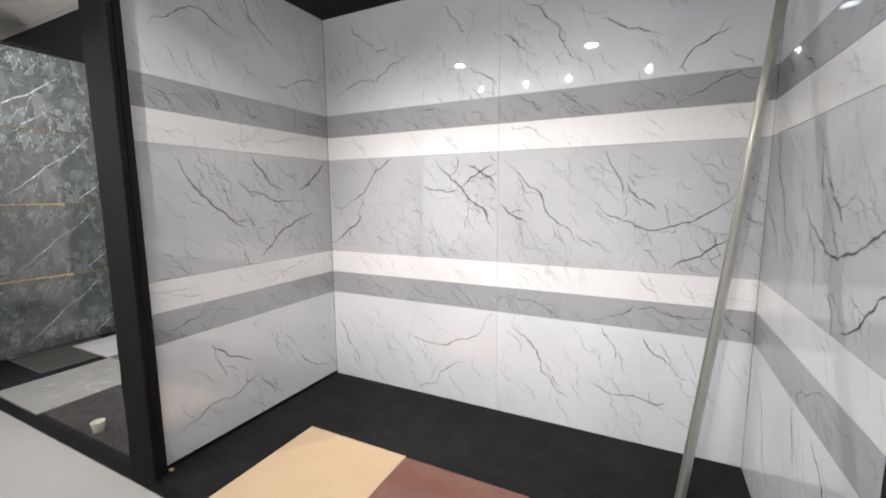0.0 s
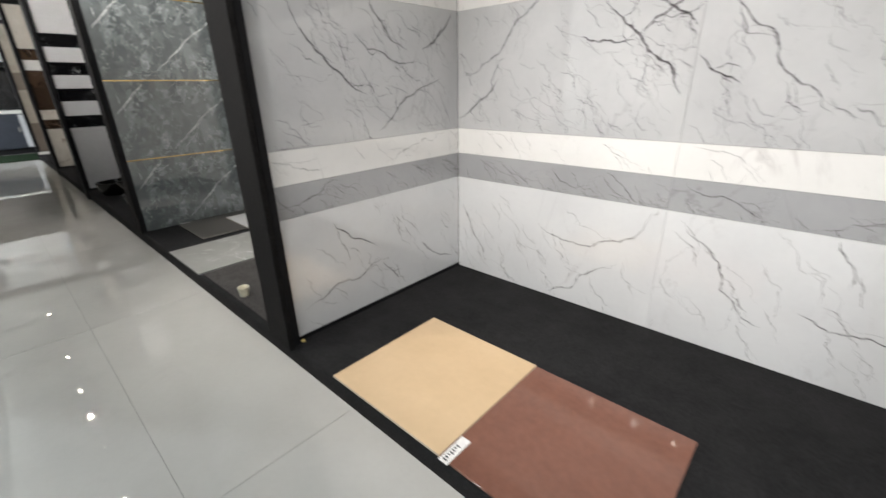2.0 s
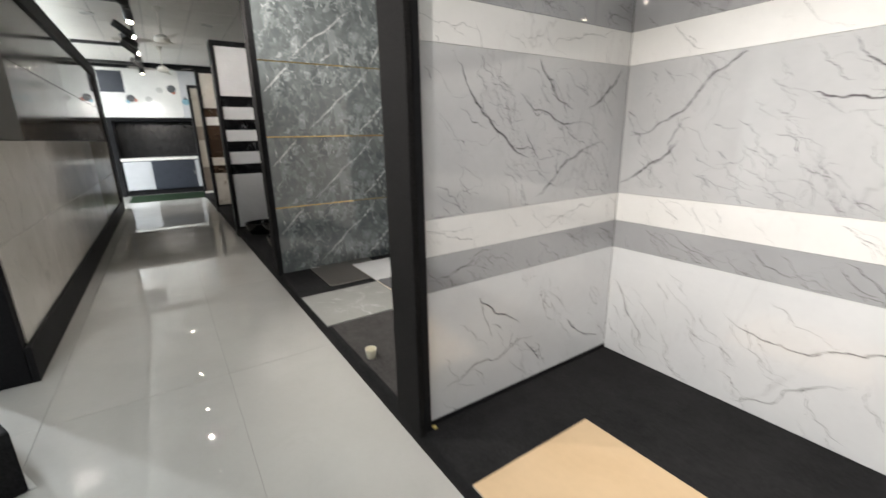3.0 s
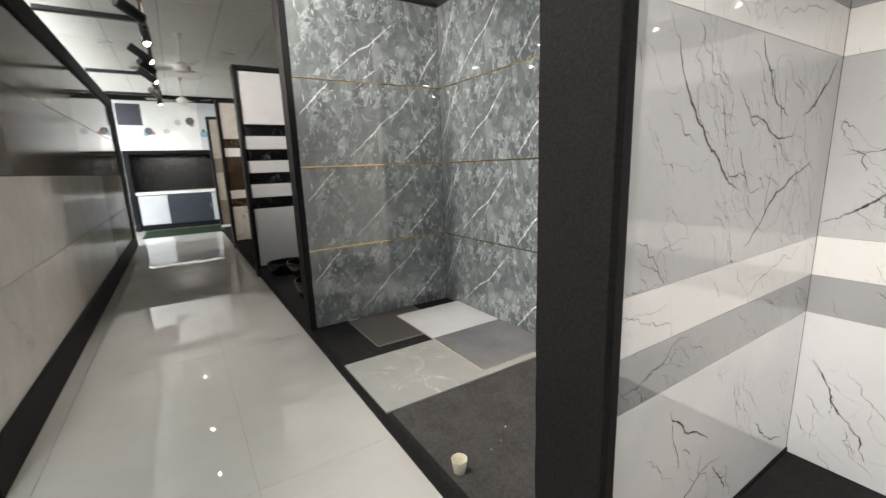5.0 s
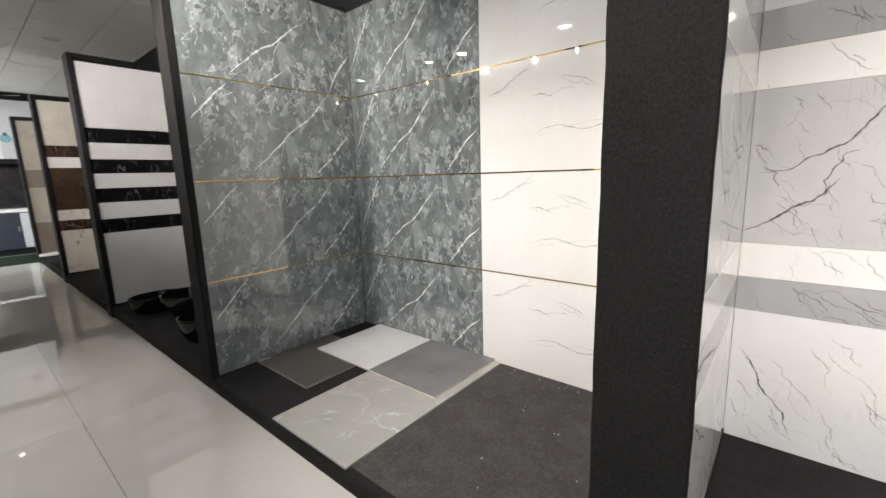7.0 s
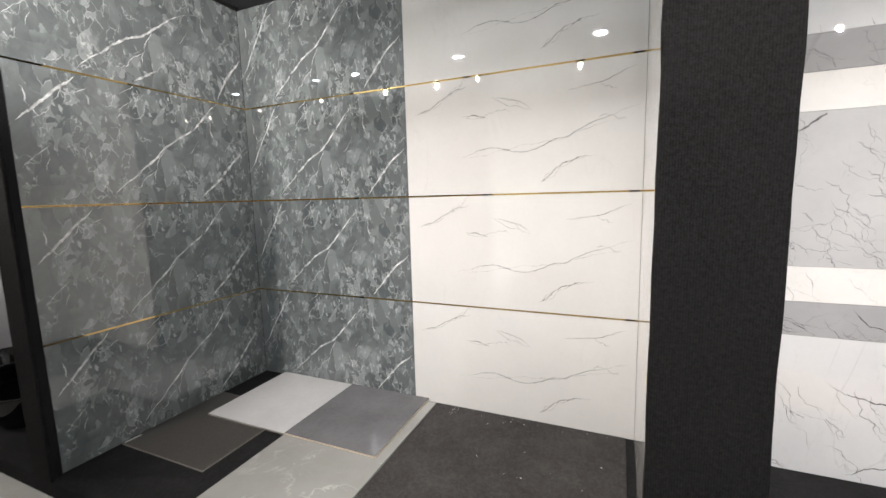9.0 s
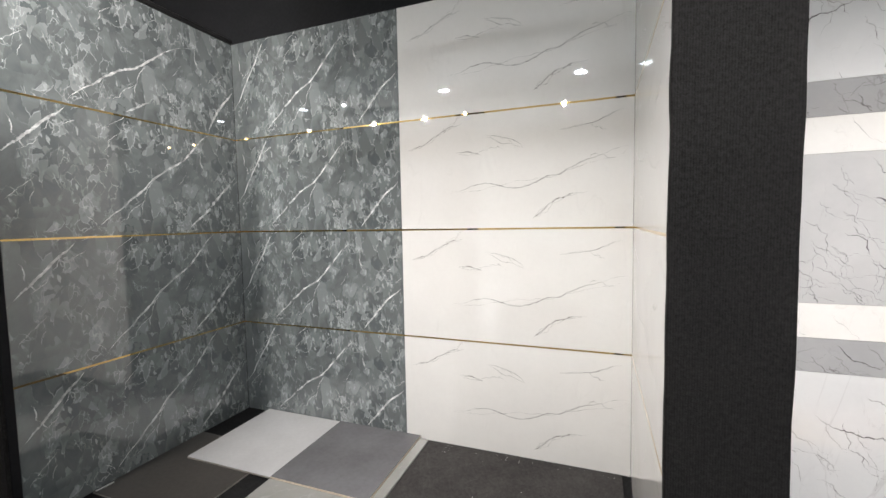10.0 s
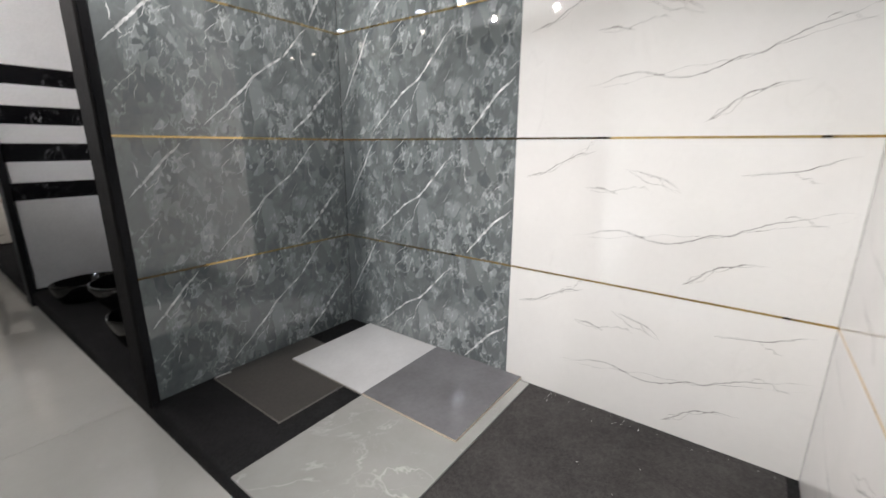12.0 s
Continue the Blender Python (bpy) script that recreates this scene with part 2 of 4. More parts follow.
M_SLAB = marble("grey_marble_slab", (0.29, 0.288, 0.275), (0.35, 0.347, 0.333), (0.66, 0.65, 0.63), 0.45, 0.03, turn=-20, vscale=1.3)
M_CONCRETE = surface("satin_concrete_tile", (0.115, 0.113, 0.119), (0.175, 0.172, 0.181), 0.15, scale=4, grain=50, rough_var=0.04, amount=0.2)
M_PALE = surface("pale_grey_tile", (0.48, 0.48, 0.485), (0.57, 0.57, 0.575), 0.35, scale=4, grain=60, amount=0.15)
M_SMOKE = surface("dark_taupe_tile", (0.05, 0.046, 0.042), (0.075, 0.068, 0.062), 0.35, scale=5, grain=60)
M_BODY = surface("unglazed_tile_body", (0.5, 0.42, 0.32), (0.58, 0.5, 0.39), 0.8)
M_BODY_GREY = surface("grey_tile_body", (0.24, 0.225, 0.2), (0.3, 0.28, 0.255), 0.8)
M_PLASTIC = surface("cream_plastic", (0.72, 0.68, 0.54), (0.8, 0.76, 0.62), 0.45)
M_FOAM = surface("yellow_foam", (0.5, 0.38, 0.12), (0.6, 0.47, 0.18), 0.9)
M_LABEL = surface("paper_label", (0.75, 0.74, 0.72), (0.82, 0.81, 0.79), 0.6)
M_PRINT = surface("label_print", (0.03, 0.03, 0.03), (0.06, 0.06, 0.06), 0.6)
M_CERAMIC = surface("black_glazed_ceramic", (0.004, 0.004, 0.004), (0.008, 0.008, 0.008), 0.05)
M_CEIL = surface("ceiling_panel", (0.76, 0.745, 0.71), (0.82, 0.805, 0.77), 0.9, grain=120, rise=0.0006)
M_GRID = surface("ceiling_grid", (0.45, 0.45, 0.43), (0.52, 0.52, 0.5), 0.6)
M_PLASTER = surface("painted_wall", (0.6, 0.59, 0.56), (0.68, 0.67, 0.64), 0.7)
M_PLAIN_WHITE = surface("plain_white_tile", (0.66, 0.655, 0.66), (0.72, 0.715, 0.72), 0.1, amount=0.2)
M_BLACK_MARBLE = marble("black_veined_marble", (0.005, 0.005, 0.006), (0.012, 0.012, 0.013), (0.4, 0.4, 0.41), 0.8, vscale=3.5)
M_FLECK = marble("cream_brown_flecked_stone", (0.62, 0.58, 0.51), (0.8, 0.77, 0.71), (0.16, 0.09, 0.05), 1.0, vscale=4.5)
M_DARK_FLECK = marble("dark_brown_emperador", (0.03, 0.018, 0.012), (0.07, 0.045, 0.03), (0.4, 0.33, 0.26), 0.6, vscale=4.0)
M_TAUPE = marble("glossy_taupe_tile", (0.17, 0.143, 0.12), (0.22, 0.188, 0.158), (0.28, 0.25, 0.22), 0.3)
M_IVORY = marble("ivory_marble_tile", (0.7, 0.67, 0.62), (0.78, 0.75, 0.7), (0.34, 0.3, 0.26), 0.6, 0.2, ior=1.5)
M_GREY_MATT = surface("matt_grey_tile", (0.11, 0.107, 0.097), (0.145, 0.141, 0.13), 0.5, scale=4, grain=50, amount=0.2)
M_TAUPE_SATIN = surface("satin_brown_tile", (0.085, 0.068, 0.05), (0.13, 0.106, 0.082), 0.13, scale=5, grain=40, amount=0.25)
M_SAND = surface("sand_tile", (0.34, 0.31, 0.26), (0.42, 0.385, 0.33), 0.25)
M_DUSK = surface("slate_blue_laminate", (0.03, 0.036, 0.048), (0.045, 0.052, 0.068), 0.3)
M_LAMINATE = surface("pale_grey_laminate", (0.5, 0.51, 0.53), (0.56, 0.57, 0.59), 0.3)
M_TOP = surface("white_worktop", (0.74, 0.73, 0.69), (0.8, 0.79, 0.75), 0.3)
M_GLOSS_BLACK = surface("gloss_black_back_panel", (0.01, 0.01, 0.011), (0.016, 0.016, 0.017), 0.25)
M_MAT = carpet("green_mat", (0.01, 0.022, 0.011), (0.018, 0.036, 0.017))
M_PANEL = surface("glossy_white_panel", (0.74, 0.735, 0.71), (0.8, 0.795, 0.77), 0.15, amount=0.2)
M_FAN = surface("cream_enamel", (0.55, 0.53, 0.48), (0.62, 0.6, 0.55), 0.35)
M_FIX = surface("black_lamp_enamel", (0.01, 0.01, 0.01), (0.018, 0.018, 0.018), 0.35)
M_LENS = glow("lit_lens", (1.0, 0.9, 0.75), 90.0)
M_DISC = glow("lit_diffuser", (0.5, 0.93, 1.0), 3.0)
M_MOTIF = surface("printed_motif_dark", (0.03, 0.035, 0.04), (0.16, 0.17, 0.18), 0.2, scale=30)
M_MOTIF_RED = surface("printed_motif_coral", (0.4, 0.16, 0.12), (0.55, 0.25, 0.2), 0.2, scale=30)
M_MOTIF_BLUE = surface("printed_motif_blue", (0.12, 0.28, 0.36), (0.3, 0.5, 0.58), 0.2, scale=30)
M_MOTIF_GREY = surface("printed_motif_grey", (0.45, 0.45, 0.44), (0.6, 0.6, 0.58), 0.2, scale=30)


# ---------------------------------------------------------------- shapes
def link_mesh(name, bm, material, smooth=False):
    me = bpy.data.meshes.new(name)
    bm.normal_update()
    bm.to_mesh(me)
    bm.free()
    me.materials.append(material)
    if smooth:
        for p in me.polygons:
            p.use_smooth = True
        me.set_sharp_from_angle(angle=radians(40))
    return new(name, me)


def part(name, bm, material, parent, label="", smooth=False):
    ob = link_mesh(name, bm, material, smooth)
    ob.parent = parent
    return tagged(ob, label)


def whole(name, bm, material, label, category, group="", kind="", smooth=False):
    return tagged(link_mesh(name, bm, material, smooth), label, category, group, kind)


def base(name, label, category, group="", kind="", at=None):
    ob = new(name)
    ob.empty_display_size = 0.1
    if at is not None:
        ob.matrix_world = at
    return tagged(ob, label, category, group, kind)


def box(x0, y0, z0, x1, y1, z1, bev=0.0, seg=1, bm=None):
    made = bmesh.new()
    bmesh.ops.create_cube(made, size=1.0)
    for v in made.verts:
        v.co = Vector((x0 if v.co.x < 0 else x1, y0 if v.co.y < 0 else y1, z0 if v.co.z < 0 else z1))
    if bev:
        bmesh.ops.bevel(made, geom=list(made.edges), offset=bev, segments=seg, affect="EDGES", profile=0.5)
    return join(bm, made) if bm else made


def join(bm, other):
    me = bpy.data.meshes.new("tmp")
    other.to_mesh(me)
    other.free()
    bm.from_mesh(me)
    bpy.data.meshes.remove(me)
    return bm


def spin(profile, steps=32, bm=None, m=None):
    """A turned shape from (radius, height) pairs."""
    made = bmesh.new()
    rings = []
    for r, z in profile:
        rings.append([made.verts.new((r * math.cos(2 * math.pi * i / steps), r * math.sin(2 * math.pi * i / steps), z)) for i in range(steps)])
    for a, b in zip(rings, rings[1:]):
        for i in range(steps):
            made.faces.new((a[i], a[(i + 1) % steps], b[(i + 1) % steps], b[i]))
    made.faces.new(list(reversed(rings[0])))
    made.faces.new(rings[-1])
    if m:
        made.transform(m)
    return join(bm, made) if bm else made


# ---------------------------------------------------------------- printed veins
def crooked(points, rough, rnd, depth=4):
    pts = [Vector(p) for p in points]
    for _ in range(depth):
        out = [pts[0]]
        for a, b in zip(pts, pts[1:]):
            d = b - a
            out += [(a + b) / 2 + Vector((-d.y, d.x)) * rnd.uniform(-rough, rough), b]
        pts = out
    return pts


def ribbon(bm, pts, width, rnd, w, h, lift):
    """A thin strip along pts on a face of w by h metres, pointed at its ends."""
    last = None
    n = len(pts) - 1
    for i, p in enumerate(pts):
        d = (pts[min(i + 1, n)] - pts[max(i - 1, 0)])
        if d.length < 1e-6:
            continue
        side = Vector((-d.y, d.x)).normalized()
        k = width * min(1.0, 4.0 * min(i + 0.6, n - i + 0.6) / n) * rnd.uniform(0.45, 1.25) / 2
        inside = 0.002 < p.x < w - 0.002 and 0.002 < p.y < h - 0.002
        a, b = p + side * k, p - side * k
        now = (bm.verts.new((a.x, -lift, a.y)), bm.verts.new((b.x, -lift, b.y))) if inside else None
        if last and now:
            bm.faces.new((last[0], last[1], now[1], now[0]))
        last = now


def veins(runs, w, h, width, seed, rough=0.16, branches=3, lift=0.0004):
    rnd = random.Random(seed)
    bm = bmesh.new()
    for run in runs:
        pts = crooked(run, rough, rnd, 5)
        ribbon(bm, pts, width * rnd.uniform(0.7, 1.3), rnd, w, h, lift)
        for _ in range(branches):
            i = rnd.randrange(2, len(pts) - 2)
            d = (pts[min(len(pts) - 1, i + 3)] - pts[i]).normalized()
            a = rnd.choice((-1, 1)) * rnd.uniform(0.12, 0.55)
            d = Vector((d.x * math.cos(a) - d.y * math.sin(a), d.x * math.sin(a) + d.y * math.cos(a)))
            tip = pts[i] + d * rnd.uniform(0.05, 0.22)
            ribbon(bm, crooked([pts[i], tip], 0.22, rnd, 4), width * rnd.uniform(0.3, 0.6), rnd, w, h, lift + 0.0001)
    return bm


def faint(count, w, h, seed, slope=(-1.9, -0.7), length=(0.08, 0.3)):
    """Short runs scattered over a face."""
    rnd = random.Random(seed)
    out = []
    for _ in range(count):
        x, z = rnd.uniform(0, w), rnd.uniform(0, h)
        a, l = rnd.uniform(*slope), rnd.uniform(*length)
        out.append([(x, z), (x + l * math.cos(a), z + l * math.sin(a))])
    return out


GAP = 0.0005
THICK = 0.009
tile_meshes = {}


def wall_tile(parent, frame_m, u, v, w, h, material, inks=(), name="tile", label=""):
    """One wall tile, its face at the frame's y = 0, with the given (runs, width, ink, seed, rough, branches) printed on it."""
    key = (name, round(w, 4), round(h, 4), material.name)
    if key not in tile_meshes:
        bm = box(GAP, 0, GAP, w - GAP, THICK, h - GAP, 0.0008)
        me = bpy.data.meshes.new(name)
        bm.to_mesh(me)
        bm.free()
        me.materials.append(material)
        tile_meshes[key] = me
    ob = new(name, tile_meshes[key])
    ob.parent = parent
    ob.matrix_basis = frame_m @ pose(u, 0, v)
    tagged(ob, label)
    for runs, width, ink, seed, rough, branches in inks:
        vn = part("vein", veins(runs, w, h, width, seed, rough, branches), ink, ob)
        vn.matrix_basis = Matrix()
    return ob


# ================================================================ setting
X_A0, X_A1, Y_B, Y_F, Z_P = -1.92, 0.44, 2.155, 0.985, 0.11
X_B0, X_SEAM, X_B1 = -4.41, -3.228, -2.05
PARTS_X = (-6.86, -9.3, -11.75)
EDGE = 0.945

# corridor floor: bed with polished tiles on it
floor = whole("floor", box(-14.2, -4.2, -0.12, 3.2, 2.4, -0.008), M_GROUT, "glossy pale grey porcelain tiled showroom floor", "floor", kind="structure")

# raised carpeted display platform with a rounded nosing
bm = bmesh.new()
prof = [(2.16, 0.0), (EDGE + 0.012, 0.0), (EDGE + 0.006, 0.03), (EDGE + 0.002, 0.085), (EDGE + 0.004, 0.098), (EDGE + 0.012, 0.107), (EDGE + 0.026, Z_P), (2.16, Z_P)]
ends = []
for x in (-11.85, 3.0):
    ends.append([bm.verts.new((x, y, z)) for y, z in prof])
for i in range(len(prof)):
    j = (i + 1) % len(prof)
    bm.faces.new((ends[0][i], ends[0][j], ends[1][j], ends[1][i]))
bm.faces.new(ends[0])
bm.faces.new(list(reversed(ends[1])))
bmesh.ops.recalc_face_normals(bm, faces=bm.faces)
platform = whole("platform", bm, M_CARPET, "low charcoal carpeted display platform with rounded edge", "platform", kind="structure", smooth=True)

# dusty loose carpet laid in the green booth
whole("carpet", box(-3.3, 0.972, Z_P, -2.087, 2.153, Z_P + 0.004, 0.0015), M_DUSTY, "dusty dark grey carpet laid over the platform", "carpet")

# walls behind the booths
T_A = 2.46
wall_back = whole("wall_back", box(-14.2, Y_B + THICK, 0, 3.2, Y_B + 0.15, CEIL), M_BLACK, "black painted wall behind the tile displays", "wall", kind="structure")
wall_far = whole("wall_far", box(-14.2, -4.2, 0, -14.05, 2.4, CEIL), M_PLASTER, "plain painted far wall of the showroom", "wall", kind="structure")
wall_near = whole("wall_near", box(3.05, -4.2, 0, 3.2, 2.4, CEIL), M_PLASTER, "plain painted wall of the showroom", "wall", kind="structure")
wall_side = whole("wall_side", box(-14.05, -4.2, 0, 3.05, -4.05, CEIL), M_PLASTER, "plain painted side wall of the showroom", "wall", kind="structure")

# suspended ceiling of square panels in a thin grid, one mesh
bm = box(-14.2, -4.2, CEIL + 0.012, 3.2, 2.4, CEIL + 0.1)
ceiling = whole("ceiling", bm, M_GRID, "suspended ceiling of pale square panels in a grid", "ceiling", kind="structure")
vs, fs = [], []
for i in range(29):
    for j in range(12):
        x, y = -14.2 + 0.6 * i, -4.48 + 0.6 * j
        z = CEIL + random.uniform(-0.001, 0.001)
        k = len(vs)
        for dz in (0.0, 0.011):
            vs += [(x + 0.006, y + 0.006, z + dz), (x + 0.594, y + 0.006, z + dz), (x + 0.594, y + 0.594, z + dz), (x + 0.006, y + 0.594, z + dz)]
        fs += [(k, k + 3, k + 2, k + 1), (k, k + 1, k + 5, k + 4), (k + 1, k + 2, k + 6, k + 5), (k + 2, k + 3, k + 7, k + 6), (k + 3, k, k + 4, k + 7)]
me = bpy.data.meshes.new("ceiling_panels")
me.from_pydata(vs, [], fs)
me.materials.append(M_CEIL)
tagged(new("panels", me), "pale mineral fibre ceiling panels").parent = ceiling


def partition(name, x_face, x_back, top, label):
    """A black display wall between two booths, tiled on one or both faces."""
    return whole(name, box(x_back, Y_F - 0.002, 0.05, x_face, Y_B + 0.02, top, 0.003), M_BLACK, label, "wall", kind="structure")


wall_white = partition("wall_1", X_A0 - THICK, X_B1 + THICK, T_A, "partition wall tiled with banded grey and white marble")
wall_green = partition("wall_2", X_B0 - THICK, X_B0 - 0.14, 2.5, "partition wall tiled with green grey marble and brass strips")
wall_right = partition("wall_3", X_A1 + 0.13, X_A1 + THICK, T_A, "partition wall tiled with banded grey and white marble")


def post(name, x0, x1, top, proud=0.008):
    """A black post with ribbed carpet glued over its front."""
    core = whole(name, box(x0 + 0.006, EDGE + 0.006, Z_P - 0.02, x1 - 0.004, Y_F - 0.003, top, 0.002), M_BLACK, "black front post faced with ribbed charcoal carpet", "post", "display posts", "structure")
    bm = box(x0, EDGE - proud, Z_P - 0.012, x1, EDGE + 0.0055, top, 0.004, 2)
    bmesh.ops.subdivide_edges(bm, edges=[e for e in bm.edges if e.calc_length() > 1.0], cuts=80)
    for v in bm.verts:
        v.co.x += 0.0035 * noise.noise(Vector((v.co.x * 3, v.co.y * 3, v.co.z * 9)))
        v.co.y += 0.002 * noise.noise(Vector((v.co.x * 3 + 9, v.co.y * 3, v.co.z * 9)))
    part("carpet_facing", bm, M_POST, core, "ribbed charcoal carpet")
    return core


post("post_1", -2.083, -1.889, CEIL, 0.02)
post("post_2", -4.545, -4.395, CEIL)
post("post_3", 0.405, 0.6, CEIL)

# ---------------------------------------------------------------- banded marble booth
ROWS_A = [(0.11, 0.70, M_WHITE_MARBLE, "w"), (0.70, 0.842, M_BAND_GREY, "g"), (0.842, 0.985, M_BAND_WHITE, "b"), (0.985, 1.585, M_GREY_MARBLE, "m"),
          (1.585, 1.73, M_BAND_WHITE, "b"), (1.73, 1.868, M_BAND_GREY, "g"), (1.868, 2.46, M_WHITE_MARBLE, "w")]
GREY_RUNS = ([[(0.02, 0.28), (0.25, 0.37), (0.37, 0.51), (0.47, 0.58), (0.77, 0.59)], [(0.0, 0.04), (0.17, 0.16), (0.28, 0.26)], [(0.79, 0.59), (0.95, 0.42), (1.09, 0.3), (1.16, 0.17)], [(0.71, 0.42), (0.95, 0.39)],
              [(0.98, 0.41), (1.08, 0.5), (1.16, 0.53)], [(0.99, 0.54), (1.17, 0.42)], [(0.94, 0.59), (0.93, 0.49)]],
             [[(0.01, 0.57), (0.22, 0.39), (0.29, 0.25), (0.44, 0.11)], [(0.01, 0.33), (0.17, 0.21)], [(0.54, 0.59), (0.6, 0.45), (0.63, 0.36)], [(0.48, 0.35), (0.61, 0.25), (0.77, 0.2), (0.97, 0.28), (1.15, 0.45)],
              [(0.63, 0.43), (0.78, 0.29)], [(0.83, 0.02), (1.06, 0.18)]],
             [[(0.14, 0.59), (0.31, 0.36), (0.41, 0.27), (0.53, 0.2)], [(0.47, 0.46), (0.55, 0.39), (0.69, 0.35), (0.86, 0.36)], [(0.57, 0.59), (0.61, 0.53), (0.71, 0.42)], [(0.89, 0.4), (1.04, 0.5), (1.12, 0.59)],
              [(0.58, 0.03), (0.67, 0.09), (0.81, 0.19), (1.03, 0.28)]])
WHITE_RUNS = ([[(0.04, 0.42), (0.22, 0.08)], [(0.56, 0.41), (0.69, 0.35), (0.86, 0.34), (1.01, 0.4), (1.14, 0.58)], [(0.63, 0.02), (0.78, 0.08), (1.01, 0.28)]],
              [[(0.08, 0.53), (0.23, 0.4), (0.34, 0.2), (0.42, 0.17)], [(0.56, 0.58), (0.62, 0.41)], [(0.51, 0.28), (0.61, 0.23), (0.87, 0.21)], [(0.74, 0.57), (0.88, 0.43)]],
              [[(0.26, 0.52), (0.35, 0.42), (0.5, 0.33)], [(0.05, 0.14), (0.26, 0.21), (0.37, 0.19), (0.52, 0.27)], [(0.54, 0.23), (0.65, 0.09)], [(0.82, 0.27), (1.1, 0.09)]])
TOP_RUNS = ([[(0.06, 0.09), (0.23, 0.17), (0.4, 0.17), (0.5, 0.25), (0.68, 0.28)], [(0.18, 0.55), (0.5, 0.32)], [(0.84, 0.53), (0.98, 0.38)], [(1.01, 0.17), (1.17, 0.05)]],
            [[(0.12, 0.44), (0.22, 0.38), (0.33, 0.2), (0.44, 0.11)], [(0.49, 0.3), (0.61, 0.23), (0.76, 0.18)], [(0.02, 0.31), (0.17, 0.19)], [(0.82, 0.02), (1.01, 0.17)]],
            [[(0.1, 0.2), (0.3, 0.35), (0.55, 0.3)], [(0.5, 0.58), (0.8, 0.3)], [(0.75, 0.1), (1.1, 0.2)]])

# grey bands: one list for each kind of tile
BAND_RUNS = ([[(0.3, 0.13), (0.42, 0.06), (0.5, 0.01)], [(0.62, 0.12), (0.76, 0.03)], [(0.9, 0.13), (1.0, 0.06), (1.06, 0.01)]],
             [[(0.05, 0.13), (0.22, 0.08), (0.36, 0.01)], [(0.46, 0.01), (0.62, 0.06), (0.78, 0.12), (0.9, 0.085), (1.1, 0.11)]],
             [[(0.01, 0.055), (0.15, 0.065), (0.24, 0.11), (0.33, 0.125)], [(0.78, 0.13), (0.88, 0.05)], [(1.02, 0.13), (1.15, 0.04)]])
BAND_RUNS_TOP = ([[(0.25, 0.13), (0.4, 0.02)], [(0.66, 0.1), (0.86, 0.08)]],
                 [[(0.1, 0.13), (0.24, 0.03)], [(0.3, 0.13), (0.46, 0.02)], [(0.8, 0.02), (0.98, 0.1), (1.1, 0.13)]],
                 [[(0.02, 0.11), (0.2, 0.01)], [(0.36, 0.13), (0.44, 0.02)], [(0.54, 0.12), (0.66, 0.01)], [(0.97, 0.03), (1.06, 0.05), (1.16, 0.035)]])
WHITE_BAND_RUNS = ([[(0.2, 0.14), (0.34, 0.02)], [(0.86, 0.12), (1.0, 0.01)]], [[(0.05, 0.13), (0.3, 0.01)], [(0.7, 0.13), (0.8, 0.02)]],
                   [[(0.0, 0.1), (0.12, 0.065), (0.27, 0.05)], [(0.6, 0.01), (0.74, 0.07), (0.88, 0.11), (1.05, 0.135)]])


def band_wall(parent, frame_m, cols, seed):
    for c, (u, w, look_i) in enumerate(cols):
        for r, (z0, z1, mat, kind) in enumerate(ROWS_A):
            h = z1 - z0
            s = seed + 31 * c + 7 * r
            if kind == "m":
                runs = GREY_RUNS[look_i]
                inks = [(runs, 0.01, M_INK_SOFT, s, 0.12, 1), (runs, 0.0052, M_INK, s, 0.12, 1), (faint(55, w, h, s + 3, (-1.2, -0.5), (0.05, 0.22)), 0.0034, M_INK_SOFT, s + 1, 0.22, 1), (faint(24, w, h, s + 5, (-1.15, -0.5), (0.05, 0.2)), 0.0028, M_INK, s + 2, 0.22, 1)]
            elif kind == "w":
                runs = WHITE_RUNS[look_i] if r == 0 else TOP_RUNS[look_i]
                inks = [(runs, 0.007, M_INK_SOFT, s, 0.15, 1), (runs, 0.0042, M_INK, s, 0.15, 1), (faint(22, w, h, s + 3, (-1.2, -0.7), (0.08, 0.28)), 0.0032, M_INK_SOFT, s + 1, 0.2, 1), (faint(6, w, h, s + 5, (-1.2, -0.7), (0.06, 0.2)), 0.0026, M_INK, s + 2, 0.2, 1)]
            elif kind == "g":
                inks = [(BAND_RUNS[look_i] if r == 1 else BAND_RUNS_TOP[look_i], 0.0042, M_INK, s, 0.15, 1), (faint(12, w, h, s + 3, (-1.0, -0.4), (0.05, 0.18)), 0.003, M_INK, s + 2, 0.2, 1), (faint(18, w, h, s + 4, (-1.1, -0.4), (0.06, 0.22)), 0.0032, M_INK_SOFT, s + 1, 0.2, 2)]
            else:
                inks = [(WHITE_BAND_RUNS[look_i], 0.0036, M_INK_SOFT, s, 0.16, 1), (faint(9, w, h, s + 3, (-1.2, -0.6), (0.05, 0.18)), 0.0024, M_INK_SOFT, s + 1, 0.16, 1)]
            wall_tile(parent, frame_m, u, z0, w, h, mat, inks, "band_tile" if kind in "gb" else "tile")


